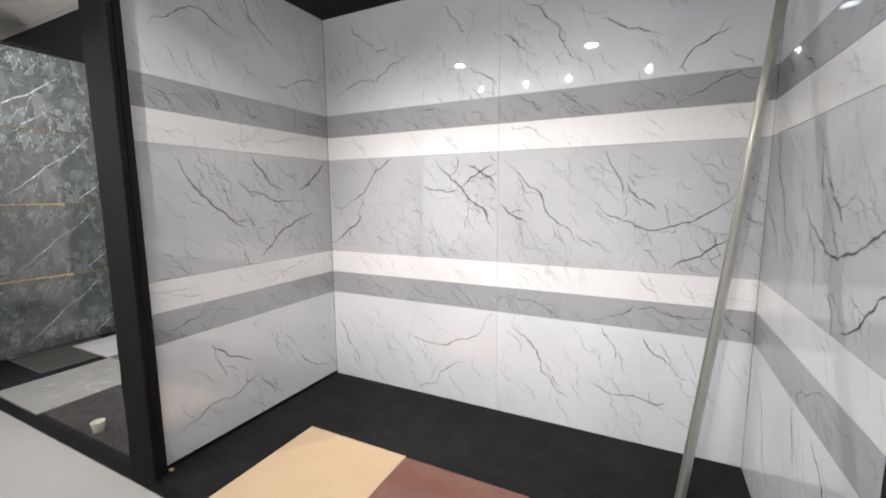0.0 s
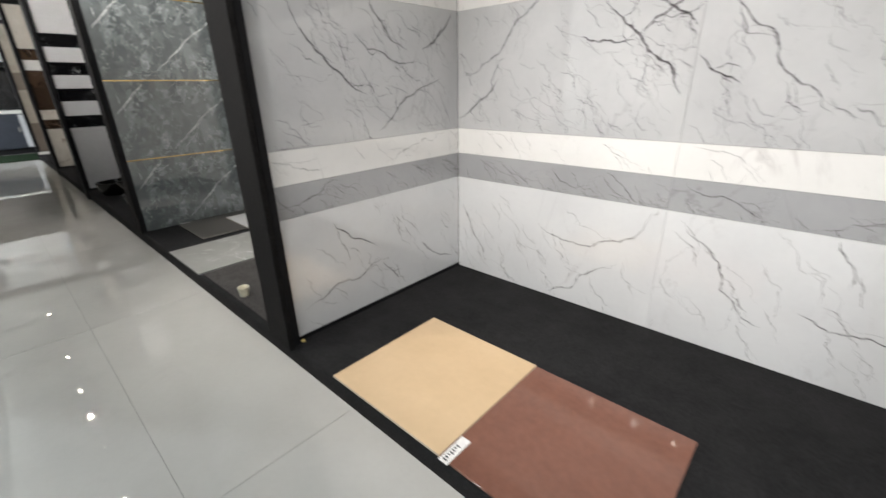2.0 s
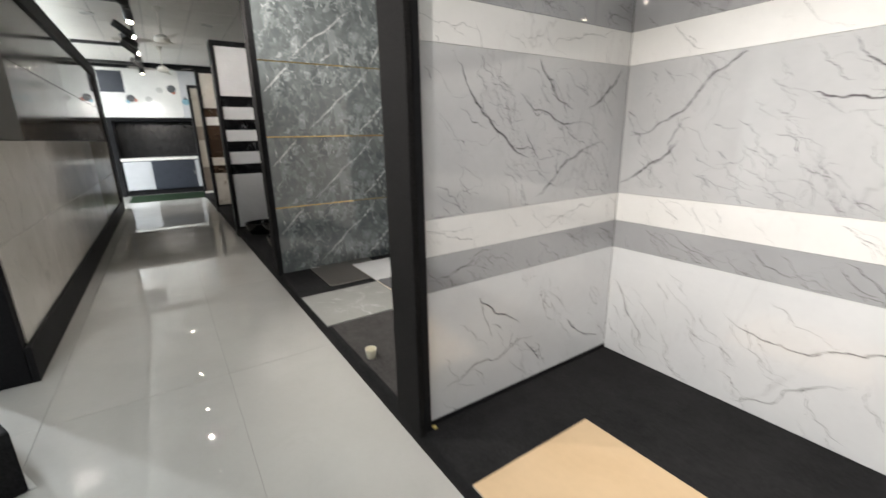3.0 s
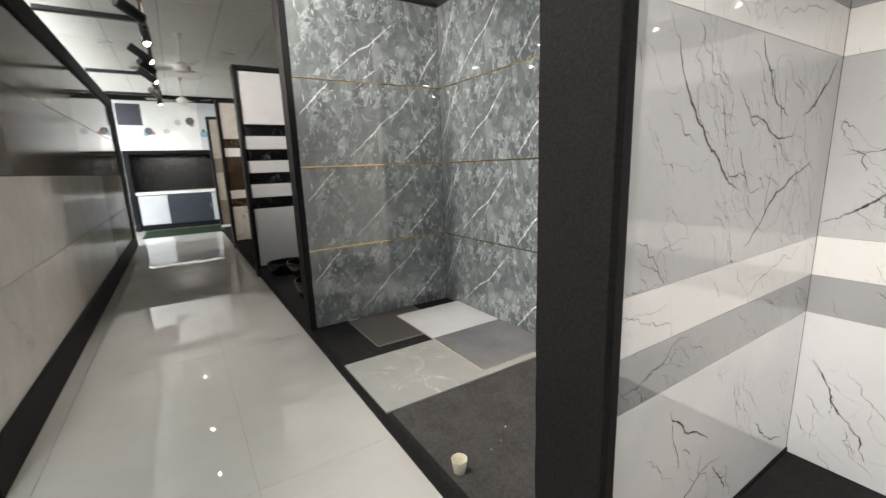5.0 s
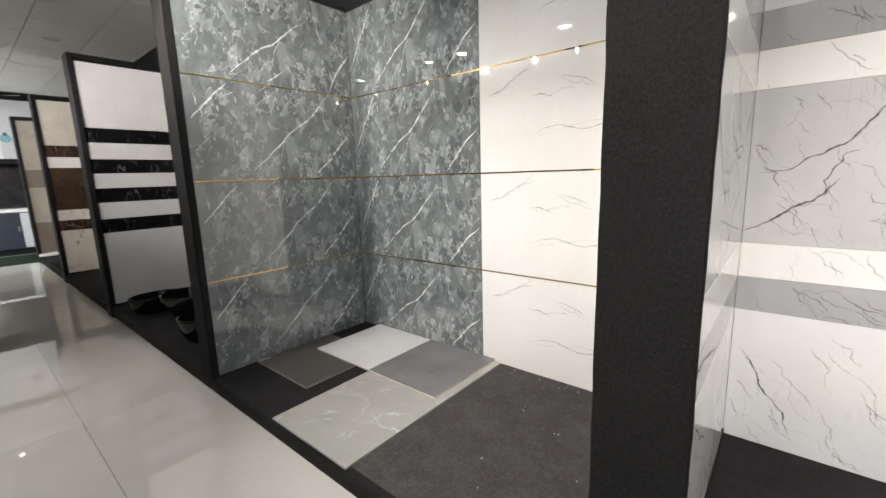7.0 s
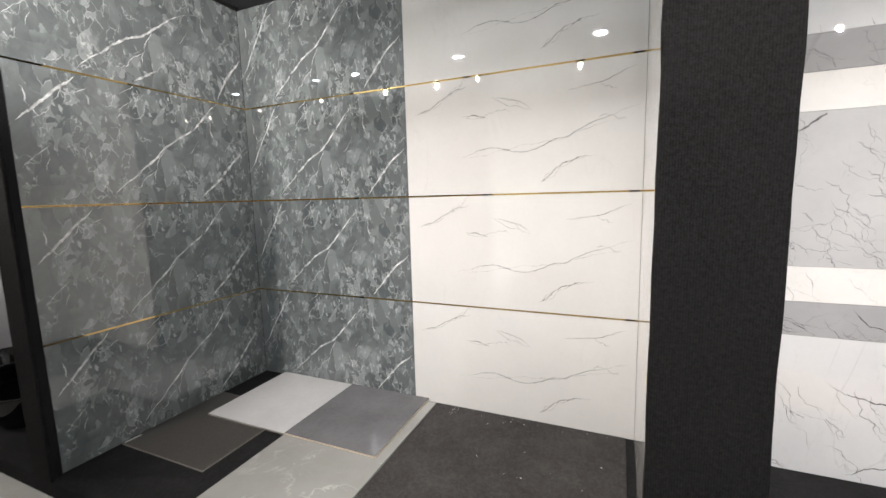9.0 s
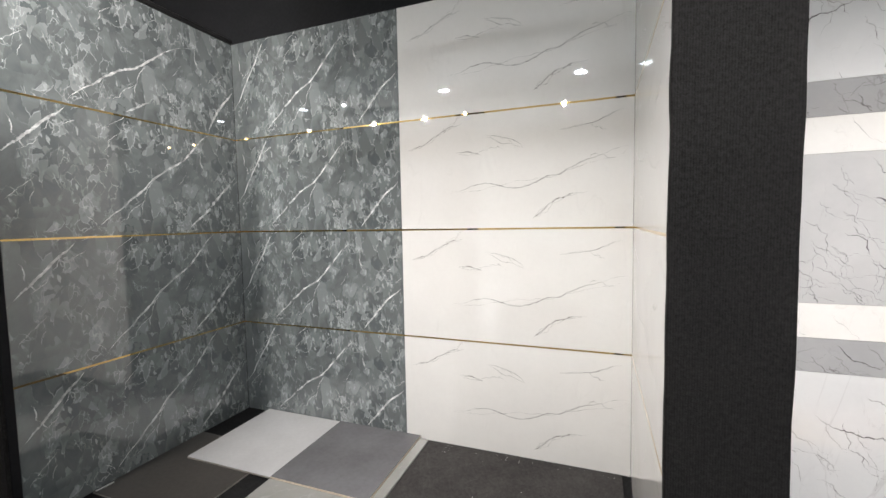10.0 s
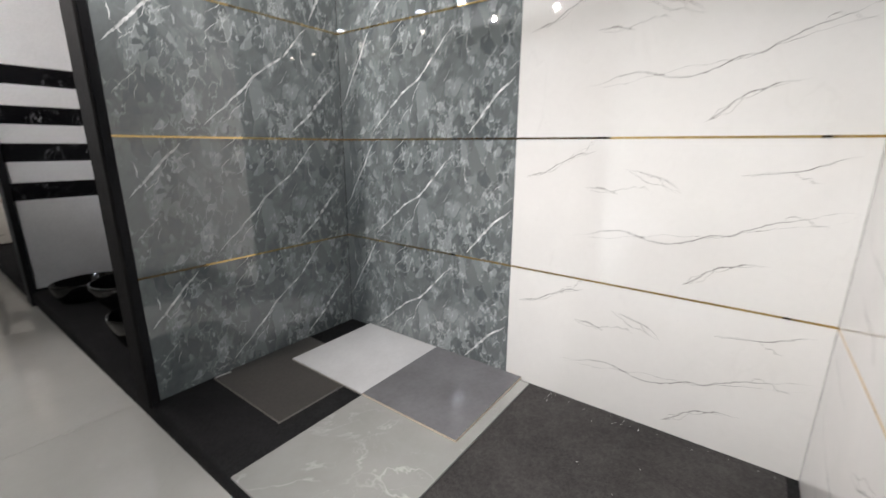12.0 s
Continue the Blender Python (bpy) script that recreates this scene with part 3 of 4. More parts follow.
band_wall(wall_back, pose(X_A0, Y_B, 0), [(0.0, 1.183, 0), (1.183, X_A1 - X_A0 - 1.183, 1)], 11)
band_wall(wall_white, pose(X_A0, Y_F, 0, 0, 0, 90), [(0.0, Y_B - Y_F - 0.001, 2)], 211)
part("baseboard", box(X_A0, Y_F, Z_P, X_A0 + 0.005, Y_B, Z_P + 0.02, 0.001), M_BLACK, wall_white)
band_wall(wall_right, pose(X_A1, Y_B - 0.001, 0, 0, 0, -90), [(0.0, Y_B - Y_F - 0.001, 1)], 411)

# ---------------------------------------------------------------- green marble booth
ROWS_B = [(0.11, 0.703), (0.703, 1.302), (1.302, 1.895), (1.895, 2.497)]
GREEN_RUNS = [[(0.24, 0.01), (0.45, 0.2), (0.62, 0.31), (0.89, 0.56)], [(0.91, 0.01), (1.06, 0.18), (1.17, 0.27)], [(0.01, 0.2), (0.12, 0.36), (0.22, 0.52), (0.27, 0.59)]]
GREEN_SIDE = [[(0.33, 0.02), (0.55, 0.22), (0.83, 0.45), (0.97, 0.59)], [(0.02, 0.35), (0.14, 0.47), (0.25, 0.58)], [(0.8, 0.02), (1.0, 0.2), (1.15, 0.35)]]
GREEN_SIDE_TOP = [[(0.25, 0.01), (0.46, 0.2), (0.57, 0.26), (0.82, 0.45)], [(0.5, 0.02), (0.62, 0.1)], [(0.97, 0.0), (1.08, 0.2), (1.16, 0.3)]]
GREEN_THIN = [[(0.55, 0.1), (0.62, 0.3)], [(0.3, 0.1), (0.36, 0.02)], [(0.9, 0.5), (0.93, 0.36)], [(0.05, 0.5), (0.1, 0.38)], [(0.7, 0.22), (0.76, 0.1)]]
CREAM_RUNS = [[(0.28, 0.19), (0.55, 0.22), (0.85, 0.26), (1.17, 0.37)], [(0.05, 0.43), (0.14, 0.45), (0.26, 0.52)], [(0.22, 0.5), (0.36, 0.55)], [(0.48, 0.48), (0.68, 0.4)], [(0.72, 0.05), (0.8, 0.12), (0.98, 0.17)],
              [(0.85, 0.47), (1.0, 0.49), (1.14, 0.54)], [(0.33, 0.4), (0.46, 0.38)]]


def green_wall(parent, frame_m, u, w, runs):
    for i, (z0, z1) in enumerate(ROWS_B):
        h = z1 - z0
        here = GREEN_SIDE_TOP if i == 3 and runs is GREEN_SIDE else runs
        inks = [(here, 0.013, M_INK_WHITE, 5, 0.05, 0), (GREEN_THIN, 0.004, M_INK_WHITE, 6, 0.12, 0), (faint(14, w, h, 8, (0.5, 1.3), (0.05, 0.16)), 0.0022, M_INK_WHITE, 9, 0.15, 0)]
        wall_tile(parent, frame_m, u, z0, w, h, M_GREEN, inks, "green_tile")


def cream_wall(parent, frame_m, u, w, mirrored=False):
    for i, (z0, z1) in enumerate(ROWS_B):
        h = z1 - z0
        runs = CREAM_RUNS if not mirrored else [[(w - x, z) for x, z in run] for run in CREAM_RUNS]
        if i == 3:
            runs = [[(x, z * 0.9 + 0.03) for x, z in run] for run in runs]
        wall_tile(parent, frame_m, u, z0, w, h, M_CREAM, [(runs, 0.0045, M_INK_CREAM, 15, 0.09, 1), (runs, 0.0022, M_INK_CREAM, 16, 0.09, 0)], "cream_tile")


def brass_strips(parent, frame_m, u0, u1):
    for z in (0.703, 1.302, 1.895):
        ob = part("trim_strip", box(u0, -0.0004, z - 0.0042, u1, 0.004, z + 0.0042), M_GOLD, parent, "thin polished brass strip")
        ob.matrix_basis = frame_m


back_m = pose(X_B0, Y_B, 0)
green_wall(wall_back, back_m, 0.0, X_SEAM - X_B0, GREEN_RUNS)
cream_wall(wall_back, back_m, X_SEAM - X_B0, X_B1 - X_SEAM)
brass_strips(wall_back, back_m, 0.0, X_B1 - X_B0)
left_m = pose(X_B0, Y_F, 0, 0, 0, 90)
green_wall(wall_green, left_m, 0.0, Y_B - Y_F - 0.001, GREEN_SIDE)
brass_strips(wall_green, left_m, 0.0, Y_B - Y_F - 0.003)
right_m = pose(X_B1, Y_B - 0.001, 0, 0, 0, -90)
cream_wall(wall_white, right_m, 0.0, Y_B - Y_F - 0.001, True)
brass_strips(wall_white, right_m, 0.003, Y_B - Y_F - 0.001)

# rails that cap the display walls
for ob_parent, x, top in ((wall_green, X_B0, 2.5),):
    part("top_rail", box(x - 0.03, Y_F, top, x + 0.012, Y_B, top + 0.022, 0.003), M_FIX, ob_parent, "slim dark metal top rail")

# ---------------------------------------------------------------- further booths along the corridor
def framed_wall(name, x, rows, top, label):
    """A partition with a black frame round a face of stacked tiles, facing the camera's way in."""
    w = whole(name, box(x - 0.14, Y_F - 0.002, 0.05, x - THICK, Y_B + 0.02, top), M_BLACK, label, "wall", kind="structure")
    part("frame_post", box(x - 0.15, EDGE - 0.01, 0.0, x + 0.03, Y_F - 0.003, top + 0.05, 0.005), M_BLACK, w, "black painted frame post")
    part("frame_rail", box(x - 0.15, Y_F - 0.003, top, x + 0.03, Y_B, top + 0.05, 0.005), M_BLACK, w, "black painted frame rail")
    for z0, z1, mat in rows:
        wall_tile(w, pose(x, Y_F, 0, 0, 0, 90), 0.0, z0, Y_B - Y_F - 0.001, z1 - z0, mat, (), "panel_tile")
    return w


STRIPES = [0.842, 0.976, 1.135, 1.272, 1.413, 1.547, 1.70, 1.835]
rows = [(0.13, 0.842, M_PLAIN_WHITE)] + [(a, b, M_BLACK_MARBLE if i % 2 == 0 else M_PLAIN_WHITE) for i, (a, b) in enumerate(zip(STRIPES, STRIPES[1:]))] + [(1.835, 2.42, M_PLAIN_WHITE)]
framed_wall("wall_4", PARTS_X[0], rows, 2.43, "partition tiled in plain white with black marble stripes")
rows = [(0.13, 0.71, M_FLECK), (0.71, 0.85, M_DARK_FLECK), (0.85, 0.99, M_FLECK), (0.99, 1.55, M_DARK_FLECK), (1.55, 1.69, M_PANEL), (1.69, 1.84, M_DARK_FLECK), (1.84, 2.41, M_FLECK)]
framed_wall("wall_5", PARTS_X[1], rows, 2.42, "partition tiled with flecked cream and brown stone")
framed_wall("wall_6", PARTS_X[2], [(0.13, 0.7, M_TAUPE), (0.7, 1.3, M_SAND), (1.3, 1.6, M_TAUPE), (1.6, 2.41, M_SAND)], 2.42, "partition tiled in sand and taupe")

part("skirting", box(PARTS_X[2], Y_F - 0.04, Z_P, PARTS_X[2] + 0.06, Y_B, Z_P + 0.05, 0.003), M_PANEL, bpy.data.objects["wall_6"], "white skirting")

# ---------------------------------------------------------------- opposite display wall
Y_O = -0.54
wall_opp = whole("wall_7", box(-10.9, Y_O - 0.25, 0, -3.61, Y_O - THICK - 0.012, 2.6, 0.004), M_BLACK, "black framed display wall across the corridor", "wall", kind="structure")
part("frame_rail", box(-10.9, Y_O - 0.02, 2.42, -3.61, Y_O + 0.012, 2.6, 0.004), M_BLACK, wall_opp)
part("frame_post", box(-10.9, Y_O - 0.02, 0.0, -10.4, Y_O + 0.012, 2.42, 0.004), M_BLACK, wall_opp)
part("plinth", box(-10.4, Y_O - 0.02, 0.0, -3.61, Y_O + 0.012, 0.21, 0.004), M_BLACK, wall_opp)
OPP_RUNS = [[(0.12, 0.52), (0.2, 0.35), (0.32, 0.2), (0.3, 0.03)], [(0.5, 0.5), (0.62, 0.3), (0.6, 0.1)], [(0.85, 0.4), (0.98, 0.15)]]
opp_m = pose(-3.68, Y_O - 0.012, 0, 0, 0, 180)
for c in range(6):
    w = 1.12
    for z0, z1, mat in ((0.21, 0.76, M_IVORY), (0.76, 1.31, M_IVORY), (1.31, 1.86, M_TAUPE), (1.86, 2.42, M_TAUPE)):
        if c == 0 and z0 > 1.0:
            mat = M_GREY_MATT
        elif c in (1, 2) and z0 > 1.0:
            mat = M_TAUPE_SATIN
        elif c >= 4:
            mat = M_SAND if z0 < 1.0 else M_TAUPE
        inks = [(OPP_RUNS, 0.005, M_INK_SOFT, c * 7 + int(z0 * 10), 0.15, 2)] if mat is M_IVORY else ()
        wall_tile(wall_opp, opp_m, c * w + 0.002, z0 + 0.002, w - 0.004, z1 - z0 - 0.004, mat, inks, "display_tile")

# ---------------------------------------------------------------- far end: counter in a black niche
X_E = -13.35
whole("mat", box(-13.2, -0.52, 0.0, -11.9, 1.05, 0.012, 0.004), M_MAT, "green grass-like mat before the counter", "mat")
panel_wall = whole("wall_8", box(X_E - 0.1, -4.05, 1.85, X_E - 0.012, 2.155, CEIL), M_BLACK, "upper wall clad with glossy white printed panels", "wall", kind="structure")
for y0, y1, z0, z1, mat in ((-1.7, -0.7, 1.86, 2.96, M_PANEL), (-0.7, -0.235, 1.86, 2.42, M_PANEL), (-0.7, -0.235, 2.42, 2.89, M_DUSK), (-0.7, -0.235, 2.89, 2.96, M_PANEL),
                            (-0.235, 0.88, 1.86, 2.96, M_PANEL), (0.88, 2.0, 1.86, 2.96, M_LAMINATE)):
    wall_tile(panel_wall, pose(X_E, y0, 0, 0, 0, 90), 0.0, z0, y1 - y0, z1 - z0, mat, (), "cladding_panel")
part("beam", box(X_E - 0.05, -4.0, 2.963, X_E + 0.06, 2.15, CEIL - 0.002, 0.004), M_BLACK, panel_wall, "black painted beam")
whole("niche_back", box(X_E - 0.62, -0.72, 0.0, X_E - 0.58, 1.3, 1.85), M_GLOSS_BLACK, "black glossy panel behind the counter", "wall panel", kind="structure")
for y in (-0.72, 1.12):
    whole("niche_jamb", box(X_E - 0.58, y, 0.0, X_E + 0.03, y + 0.11, 1.85, 0.004), M_BLACK, "black painted side of the counter niche", "trim", kind="structure")
whole("niche_head", box(X_E - 0.58, -0.61, 1.78, X_E + 0.03, 1.12, 1.85, 0.004), M_BLACK, "black painted head of the counter niche", "trim", kind="structure")

counter = base("counter_cabinet", "low cabinet with pale and slate blue doors", "cabinet", at=pose(X_E, 0, 0))
part("carcass", box(-0.55, -0.58, 0.12, -0.02, 1.1, 0.84), M_DUSK, counter)
part("plinth", box(-0.5, -0.58, 0.0, -0.06, 1.1, 0.12), M_BLACK, counter)
for y0, y1, mat in ((-0.57, -0.005, M_LAMINATE), (0.0, 0.93, M_DUSK), (0.935, 1.09, M_LAMINATE)):
    d = part("door", box(-0.02, y0, 0.14, 0.0, y1, 0.82, 0.002), mat, counter)
    hd = part("handle", box(0.0, y1 - 0.05, 0.46, 0.018, y1 - 0.035, 0.56, 0.003), M_STEEL, d)
whole("worktop", box(X_E - 0.58, -0.6, 0.84, X_E + 0.02, 1.11, 0.905, 0.006), M_TOP, "white worktop on the counter cabinet", "worktop")


def motif(y, z, r, blobs):
    th = base("printed_motif", "small round printed motif on a white panel", "wall print", "printed motifs", at=pose(X_E + 0.001, y, z, 0, 90, 0))
    rnd = random.Random(int(y * 100))
    for dy, dz, k, mat in blobs:
        prof = [(r * k, 0.0), (r * k, 0.003), (r * k * 0.6, 0.004)]
        p = part("print_disc", spin(prof, 18), mat, th, smooth=False)
        p.matrix_basis = pose(-dz, dy, 0.001 * rnd.random())


motif(-0.15, 2.29, 0.085, [(0, 0, 1, M_MOTIF), (0.09, -0.04, 0.45, M_MOTIF_RED), (-0.06, -0.07, 0.5, M_MOTIF_BLUE)])
motif(0.45, 2.5, 0.07, [(0, 0, 1, M_MOTIF_GREY)])
motif(0.7, 2.53, 0.09, [(0, 0, 1, M_MOTIF), (0.03, -0.08, 0.5, M_MOTIF_RED)])
motif(0.2, 2.28, 0.07, [(0, 0, 1, M_MOTIF_GREY)])
motif(0.96, 2.24, 0.08, [(0, 0, 1, M_MOTIF_BLUE), (0, 0.08, 0.4, M_MOTIF)])

# low dark block set askew across the corridor, with a white strip along its foot
stand = base("dark_block", "low dark block with a white strip along its foot", "display stand", at=pose(-3.5, -0.77, 0, 0, 0, 26))
part("plinth", box(0.105, -0.9, 0, 0.965, -0.05, 0.27, 0.006), M_CARPET, stand)
part("floor_trim", box(0.1, -0.05, 0, 0.97, -0.03, 0.012, 0.002), M_PANEL, stand, "white strip on the floor")

# ================================================================ lamps
def spotlight(x, aim, share):
    """A cylindrical track head that hangs from the track and points at aim."""
    eye = Vector((x, SPOT_Y, SPOT_Z))
    th = base("track_spotlight", "black cylindrical track spotlight, switched on", "spotlight", "track spotlights", at=Matrix.Translation(eye))
    turn = look((0, 0, 0), Vector(aim) - eye)
    bm = spin([(0.031, -0.005), (0.039, -0.003), (0.04, 0.0), (0.04, 0.2), (0.035, 0.208)], 20)
    b = part("housing", bm, M_FIX, th, smooth=True)
    b.matrix_basis = turn
    lens = part("lens", spin([(0.004, -0.021), (0.012, -0.019), (0.019, -0.014), (0.0235, -0.0055)], 20), M_LENS, b, "glowing lens")
    part("stem", box(-0.008, -0.008, 0.03, 0.008, 0.008, 0.125, 0.002), M_FIX, th)
    part("adapter", box(-0.05, -0.016, 0.105, 0.05, 0.016, 0.128, 0.003), M_FIX, th)
    lamp = bpy.data.lights.new("spot_light", "SPOT")
    lamp.energy, lamp.color, lamp.spot_size, lamp.spot_blend, lamp.shadow_soft_size = SPOT_POWER * share, (1.0, 0.95, 0.895), radians(81), 1.0, 0.01
    lo = new("spot_light", lamp)
    lo.matrix_world = Matrix.Translation(eye) @ turn @ pose(0, 0, -0.045)


for x, aim, share in SPOTS:
    spotlight(x, aim, share)

TRACK_Z = SPOT_Z + 0.128
track = base("light_track", "long black lighting track with cross arms above the corridor", "light track", at=pose(0, 0, TRACK_Z))
part("rail", box(-10.2, SPOT_Y - 0.018, 0, 1.2, SPOT_Y + 0.018, 0.03, 0.002), M_FIX, track)
for x in (-10.1, -8.4, -6.08, -3.75):
    part("cross_arm", box(x - 0.025, -0.527, 0.031, x + 0.025, SPOT_Y + 0.02, 0.07, 0.003), M_FIX, track)
for x in (-1.4, 0.9):
    part("hanger", spin([(0.005, 0.03), (0.005, CEIL - TRACK_Z)], 8, None, Matrix.Translation((x, SPOT_Y, 0))), M_FIX, track)


def downlight(x, y, lit=True, power=DOWN_POWER):
    th = base("ceiling_downlight", "round recessed ceiling downlight, switched on" if lit else "round recessed ceiling downlight, switched off", "downlight", "ceiling downlights", at=pose(x, y, CEIL))
    part("ring", spin([(0.085, 0.0), (0.085, -0.008), (0.075, -0.012), (0.07, -0.006), (0.07, 0.0)], 28), M_PANEL, th, smooth=True)
    part("diffuser", spin([(0.069, -0.006), (0.069, -0.003)], 28), M_DISC if lit else M_PANEL, th, "glowing white diffuser" if lit else "")
    if not lit:
        return
    lamp = bpy.data.lights.new("downlight_lamp", "AREA")
    lamp.shape, lamp.size, lamp.energy, lamp.color = "DISK", 0.13, power, (0.87, 0.94, 1.0)
    lo = new("downlight_lamp", lamp)
    lo.matrix_world = pose(x, y, CEIL - 0.014)


for x, y in DOWNS:
    downlight(x, y)
# added fill row out of view, built like the other downlights but far stronger
for x, y in HALL_FILL:
    downlight(x, y, True, 230)
for x, y in DIM:
    downlight(x, y, False)


def ceiling_fan(x, y, turn):
    th = base("ceiling_fan", "cream enamelled ceiling fan at rest", "ceiling fan", "ceiling fans", at=pose(x, y, CEIL, 0, 0, turn))
    part("canopy", spin([(0.02, -0.07), (0.05, -0.02), (0.06, 0.0)], 20), M_FAN, th, smooth=True)
    part("downrod", spin([(0.013, -0.36), (0.013, -0.02)], 12), M_FAN, th, smooth=True)
    part("motor", spin([(0.03, -0.48), (0.08, -0.47), (0.1, -0.44), (0.1, -0.4), (0.07, -0.37), (0.03, -0.35)], 24), M_FAN, th, smooth=True)
    for i in range(3):
        bm = bmesh.new()
        n = 10
        top = []
        for k in range(n + 1):
            s = k / n
            w = 0.045 + 0.022 * math.sin(math.pi * min(1, s * 1.2))
            if k == n:
                w *= 0.7
            r = 0.14 + 0.46 * s
            top.append([bm.verts.new((r, -w, -0.435 - 0.012)), bm.verts.new((r, w, -0.435 + 0.012))])
        for a, b in zip(top, top[1:]):
            bm.faces.new((a[0], b[0], b[1], a[1]))
        bmesh.ops.solidify(bm, geom=list(bm.faces), thickness=0.004)
        bl = part("blade", bm, M_FAN, th)
        bl.matrix_basis = pose(0, 0, 0, 0, 0, 120 * i)
        ir = part("blade_iron", box(0.07, -0.02, -0.44, 0.2, 0.02, -0.43, 0.002), M_FAN, bl)


ceiling_fan(-8.2, 0.51, 15)
ceiling_fan(-11.15, 0.54, 50)

# ================================================================ loose things in the booths
def sample_tile(x0, y0, x1, y1, z, thick, face, label, body=None, tilt=None):
    th = base("sample_tile", label, "tile sample", "loose tile samples", at=pose((x0 + x1) / 2, (y0 + y1) / 2, z, *(tilt or (0, 0, 0))))
    w, d = (x1 - x0) / 2, (y1 - y0) / 2
    part("tile_body", box(-w, -d, 0, w, d, thick - 0.0015, 0.0006), body or M_BODY, th, "unglazed tile body")
    part("glazed_face", box(-w + 0.0004, -d + 0.0004, thick - 0.0015, w - 0.0004, d - 0.0004, thick, 0.0005), face, th)
    return th


sample_tile(-1.57, 0.945, -0.976, 1.546, Z_P, 0.010, M_BEIGE, "beige stone-look floor tile lying on the carpet")
sample_tile(-0.974, 0.944, -0.376, 1.540, Z_P, 0.010, M_BROWN, "glossy reddish brown floor tile lying on the carpet", M_BROWN)
sample_tile(-3.678, 0.944, -3.085, 2.133, Z_P + 0.004, 0.010, M_SLAB, "long grey marble slab tile lying on the carpet", M_SLAB)
sample_tile(-3.675, 1.566, -3.137, 2.150, Z_P + 0.0142, 0.010, M_CONCRETE, "satin grey concrete-look tile lying on a marble slab")
sample_tile(-4.40, 1.222, -3.818, 1.8, Z_P, 0.010, M_SMOKE, "dark taupe tile lying on the carpet against the wall", M_BODY_GREY)
sample_tile(-4.23, 1.566, -3.665, 2.150, Z_P + 0.0105, 0.010, M_PALE, "pale grey tile resting partly on a dark tile", M_BODY_GREY)

sticker = base("tile_label", "small white paper label on a brown tile", "label", at=pose(-0.951, 0.992, Z_P + 0.0101, 0, 0, 0))
part("paper", box(-0.019, -0.06, 0, 0.019, 0.06, 0.0004), M_LABEL, sticker)
for k in range(7):
    part("print_bar", box(-0.009, -0.05 + 0.011 * k, 0.0004, 0.008 - 0.004 * (k % 3), -0.044 + 0.011 * k, 0.0006), M_PRINT, sticker)

sticker = base("tile_label", "narrow white paper label on a dark tile", "label", at=pose(-4.388, 1.228, Z_P + 0.0101, 0, 0, -4))
part("paper", box(-0.006, 0.0, 0, 0.007, 0.075, 0.0004), M_LABEL, sticker)

cup = base("paper_cup", "small cream plastic cup standing on the carpet", "cup", at=pose(-2.575, 1.018, Z_P))
part("cup_wall", spin([(0.022, 0.0), (0.023, 0.002), (0.03, 0.052), (0.0315, 0.056), (0.0315, 0.059), (0.029, 0.059), (0.0275, 0.05), (0.021, 0.006)], 28), M_PLASTIC, cup, smooth=True)

# crumbs of tile and plaster on the carpets
rnd = random.Random(12)
bm = bmesh.new()
for k in range(46):
    on_wall = k < 26
    x = rnd.uniform(-3.0, -2.1)
    y = 2.13 - abs(rnd.gauss(0, 0.03)) if on_wall else rnd.uniform(1.0, 2.1)
    r = rnd.uniform(0.0006, 0.0017)
    join(bm, box(x - r, y - r, Z_P + 0.004, x + r * rnd.uniform(0.6, 1.8), y + r, Z_P + 0.004 + r, 0.0003))
whole("crumbs", bm, M_LABEL, "tiny pale crumbs scattered on the dusty carpet", "crumbs", kind="stuff")
bm = box(-1.908, 0.99, Z_P + 0.001, -1.886, 1.006, Z_P + 0.01, 0.002)
whole("foam_chip", bm, M_FOAM, "small yellow foam chip beside a partition foot", "foam chip")

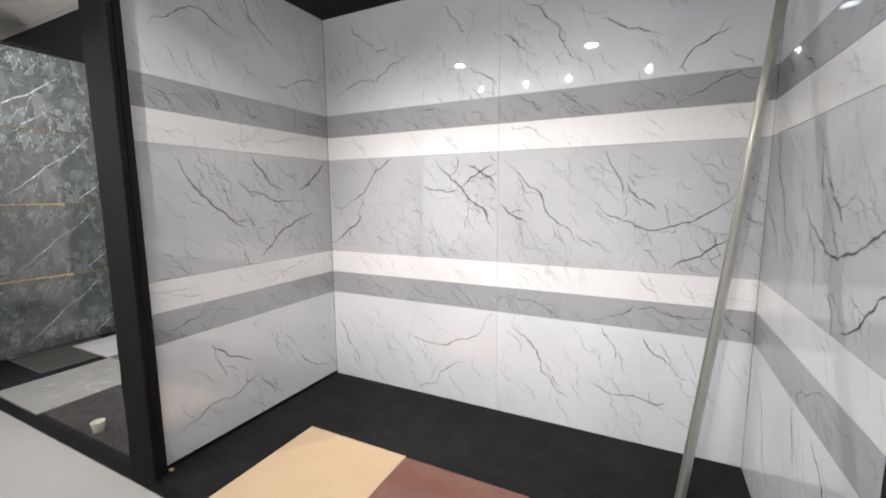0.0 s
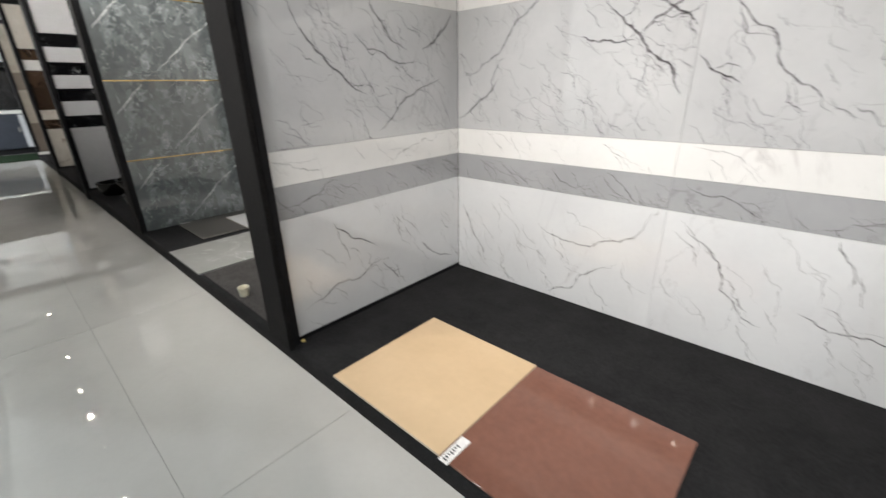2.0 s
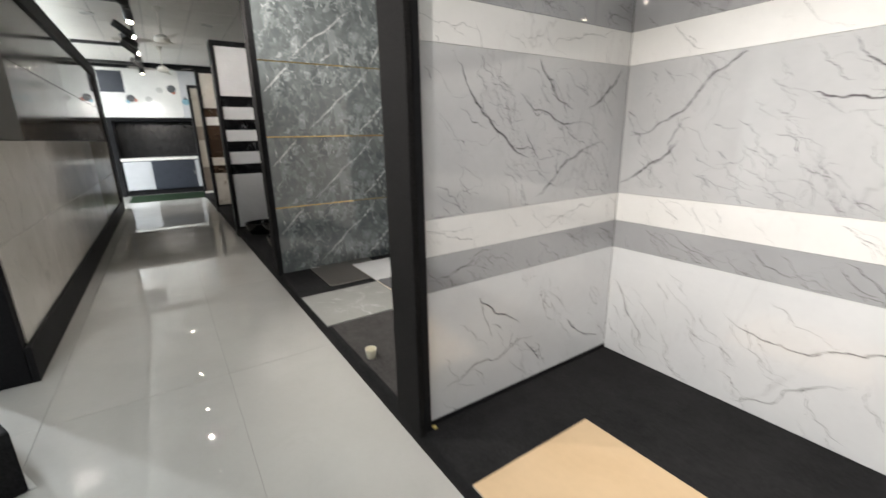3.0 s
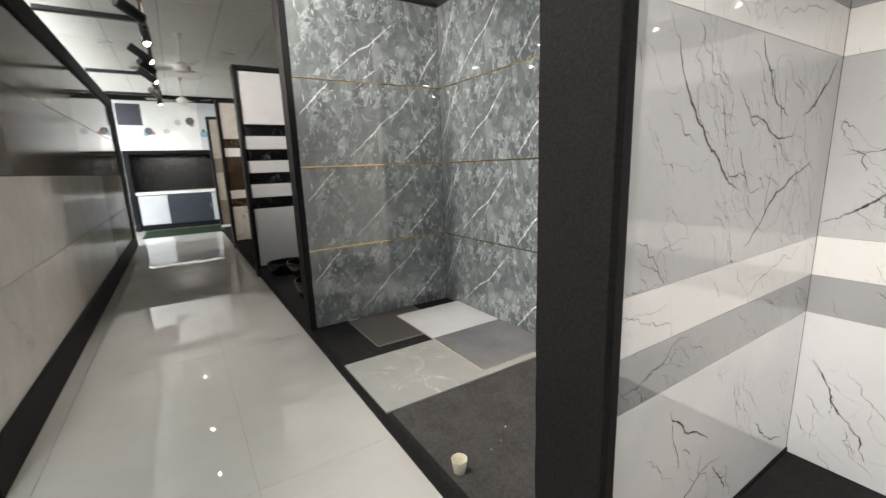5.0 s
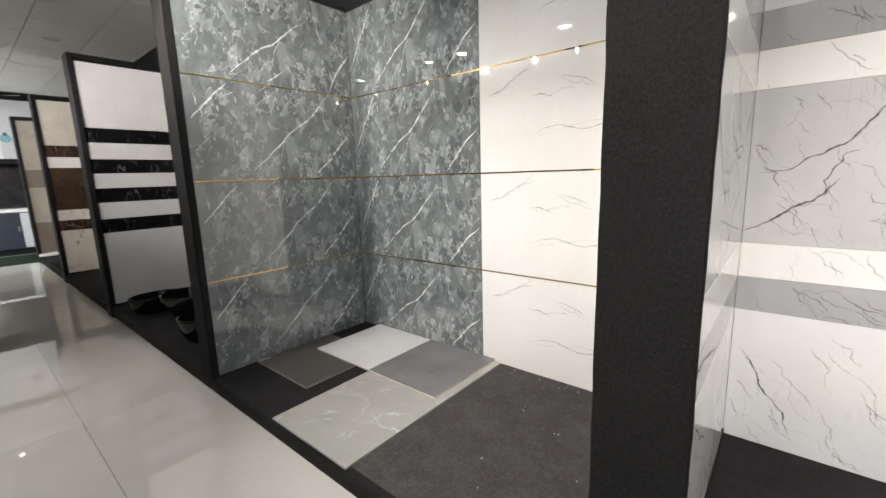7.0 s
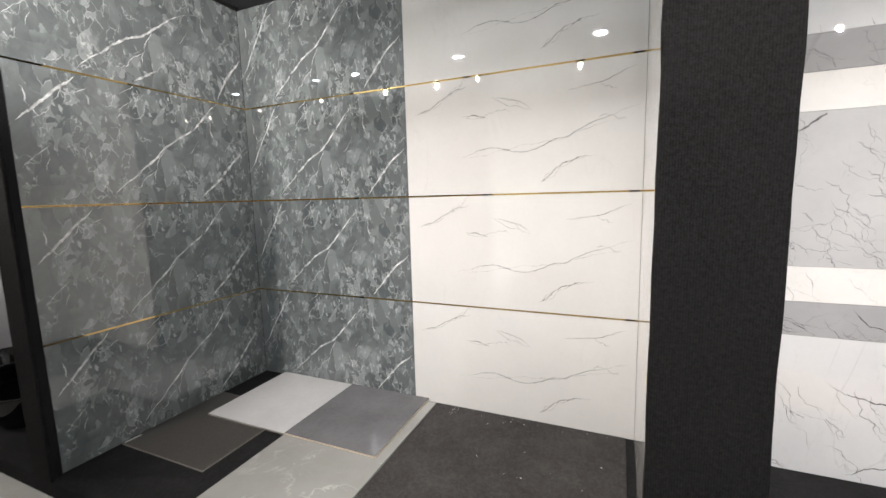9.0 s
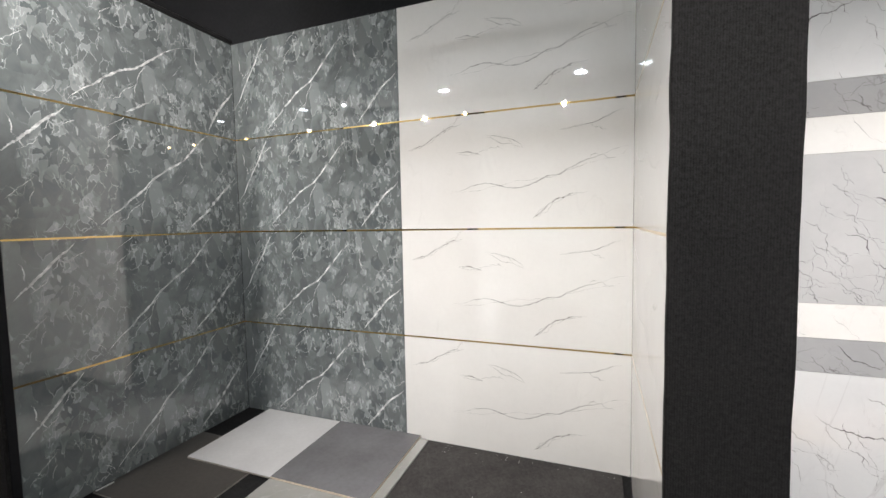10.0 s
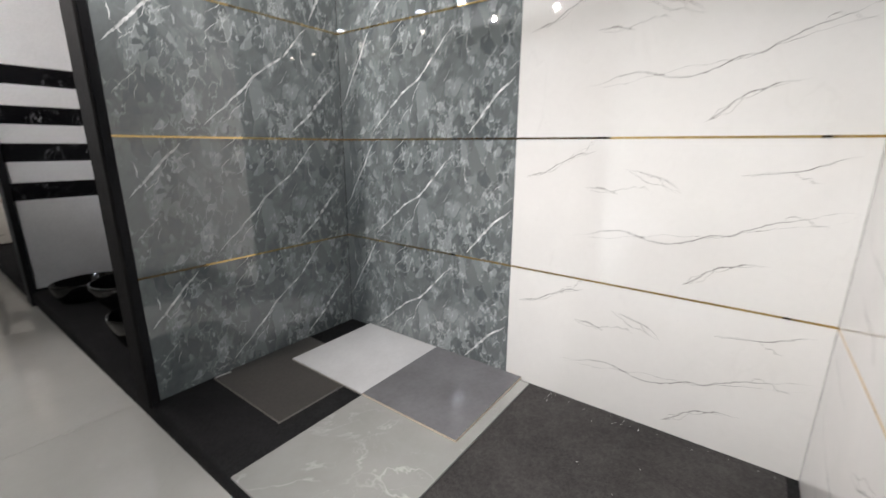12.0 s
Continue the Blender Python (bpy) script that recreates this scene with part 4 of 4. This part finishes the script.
# aluminium profile leaning in the corner of the banded booth
foot, tip = Vector((0.173, 1.783, Z_P)), Vector((0.423, 2.033, 2.25))
pole = base("metal_profile", "slim aluminium trim profile leaning against a marble wall", "metal profile", at=Matrix.Translation(foot) @ (tip - foot).to_track_quat("Z", "Y").to_matrix().to_4x4())
ln = (tip - foot).length
part("channel_web", box(-0.013, -0.002, 0.006, 0.013, 0.002, ln, 0.0006), M_STEEL, pole)
part("channel_rib", box(-0.005, 0.002, 0.006, -0.002, 0.007, ln, 0.0006), M_STEEL, pole)
for sx in (-1, 1):
    part("channel_flange", box(sx * 0.013 - 0.0015, -0.012, 0.006, sx * 0.013 + 0.0015, 0.014, ln, 0.0006), M_STEEL, pole)


def basin(x, y, z, rx, ry, h, turn, label, foot=0.68):
    """A vessel basin: outer shell, rim and hollow, stretched into an oval."""
    th = base("wash_basin", label, "wash basin", "black wash basins", at=pose(x, y, z, 0, 0, turn))
    prof = [(foot, 0.0), (foot + 0.07, 0.02), (0.56 + 0.5 * foot, 0.4), (0.985, 0.86), (1.0, 0.94), (0.99, 0.985), (0.965, 1.0), (0.935, 0.985), (0.91, 0.9), (0.78, 0.45), (0.5, 0.18), (0.1, 0.12)]
    bm = spin([(r, k * h) for r, k in prof], 48, None, Matrix.Diagonal((rx, ry, 1, 1)))
    body = part("bowl", bm, M_CERAMIC, th, smooth=True)
    part("drain", spin([(0.022, 0.12 * h + 0.001), (0.022, 0.12 * h + 0.006), (0.014, 0.12 * h + 0.008)], 20), M_STEEL, th, "chrome drain", smooth=True)
    return th


basin(-6.35, 1.21, Z_P, 0.17, 0.23, 0.15, 0, "long oval black glazed wash basin on the carpet")
basin(-5.75, 1.3, Z_P, 0.22, 0.22, 0.25, 0, "tall tapered round black glazed wash basin on the carpet", 0.34)
basin(-5.2, 1.25, Z_P, 0.2, 0.24, 0.19, 20, "deep black glazed wash basin on the carpet")

# ================================================================ floor tiles, last
x0, y0 = -1.469, 0.357
me = None
rnd = random.Random(3)
for i in range(-8, 3):
    for j in range(-6, 2):
        ax, ay = x0 + 1.6 * i, y0 + 0.8 * j
        if me is None:
            bm = box(0.0008, 0.0008, -0.008, 1.5992, 0.7992, 0.0, 0.0006)
            me = bpy.data.meshes.new("floor_tile")
            bm.to_mesh(me)
            bm.free()
            me.materials.append(M_FLOOR)
        ob = new("floor_tile", me)
        ob.parent = floor
        ob.matrix_basis = pose(ax, ay, rnd.uniform(-0.0002, 0.0002))
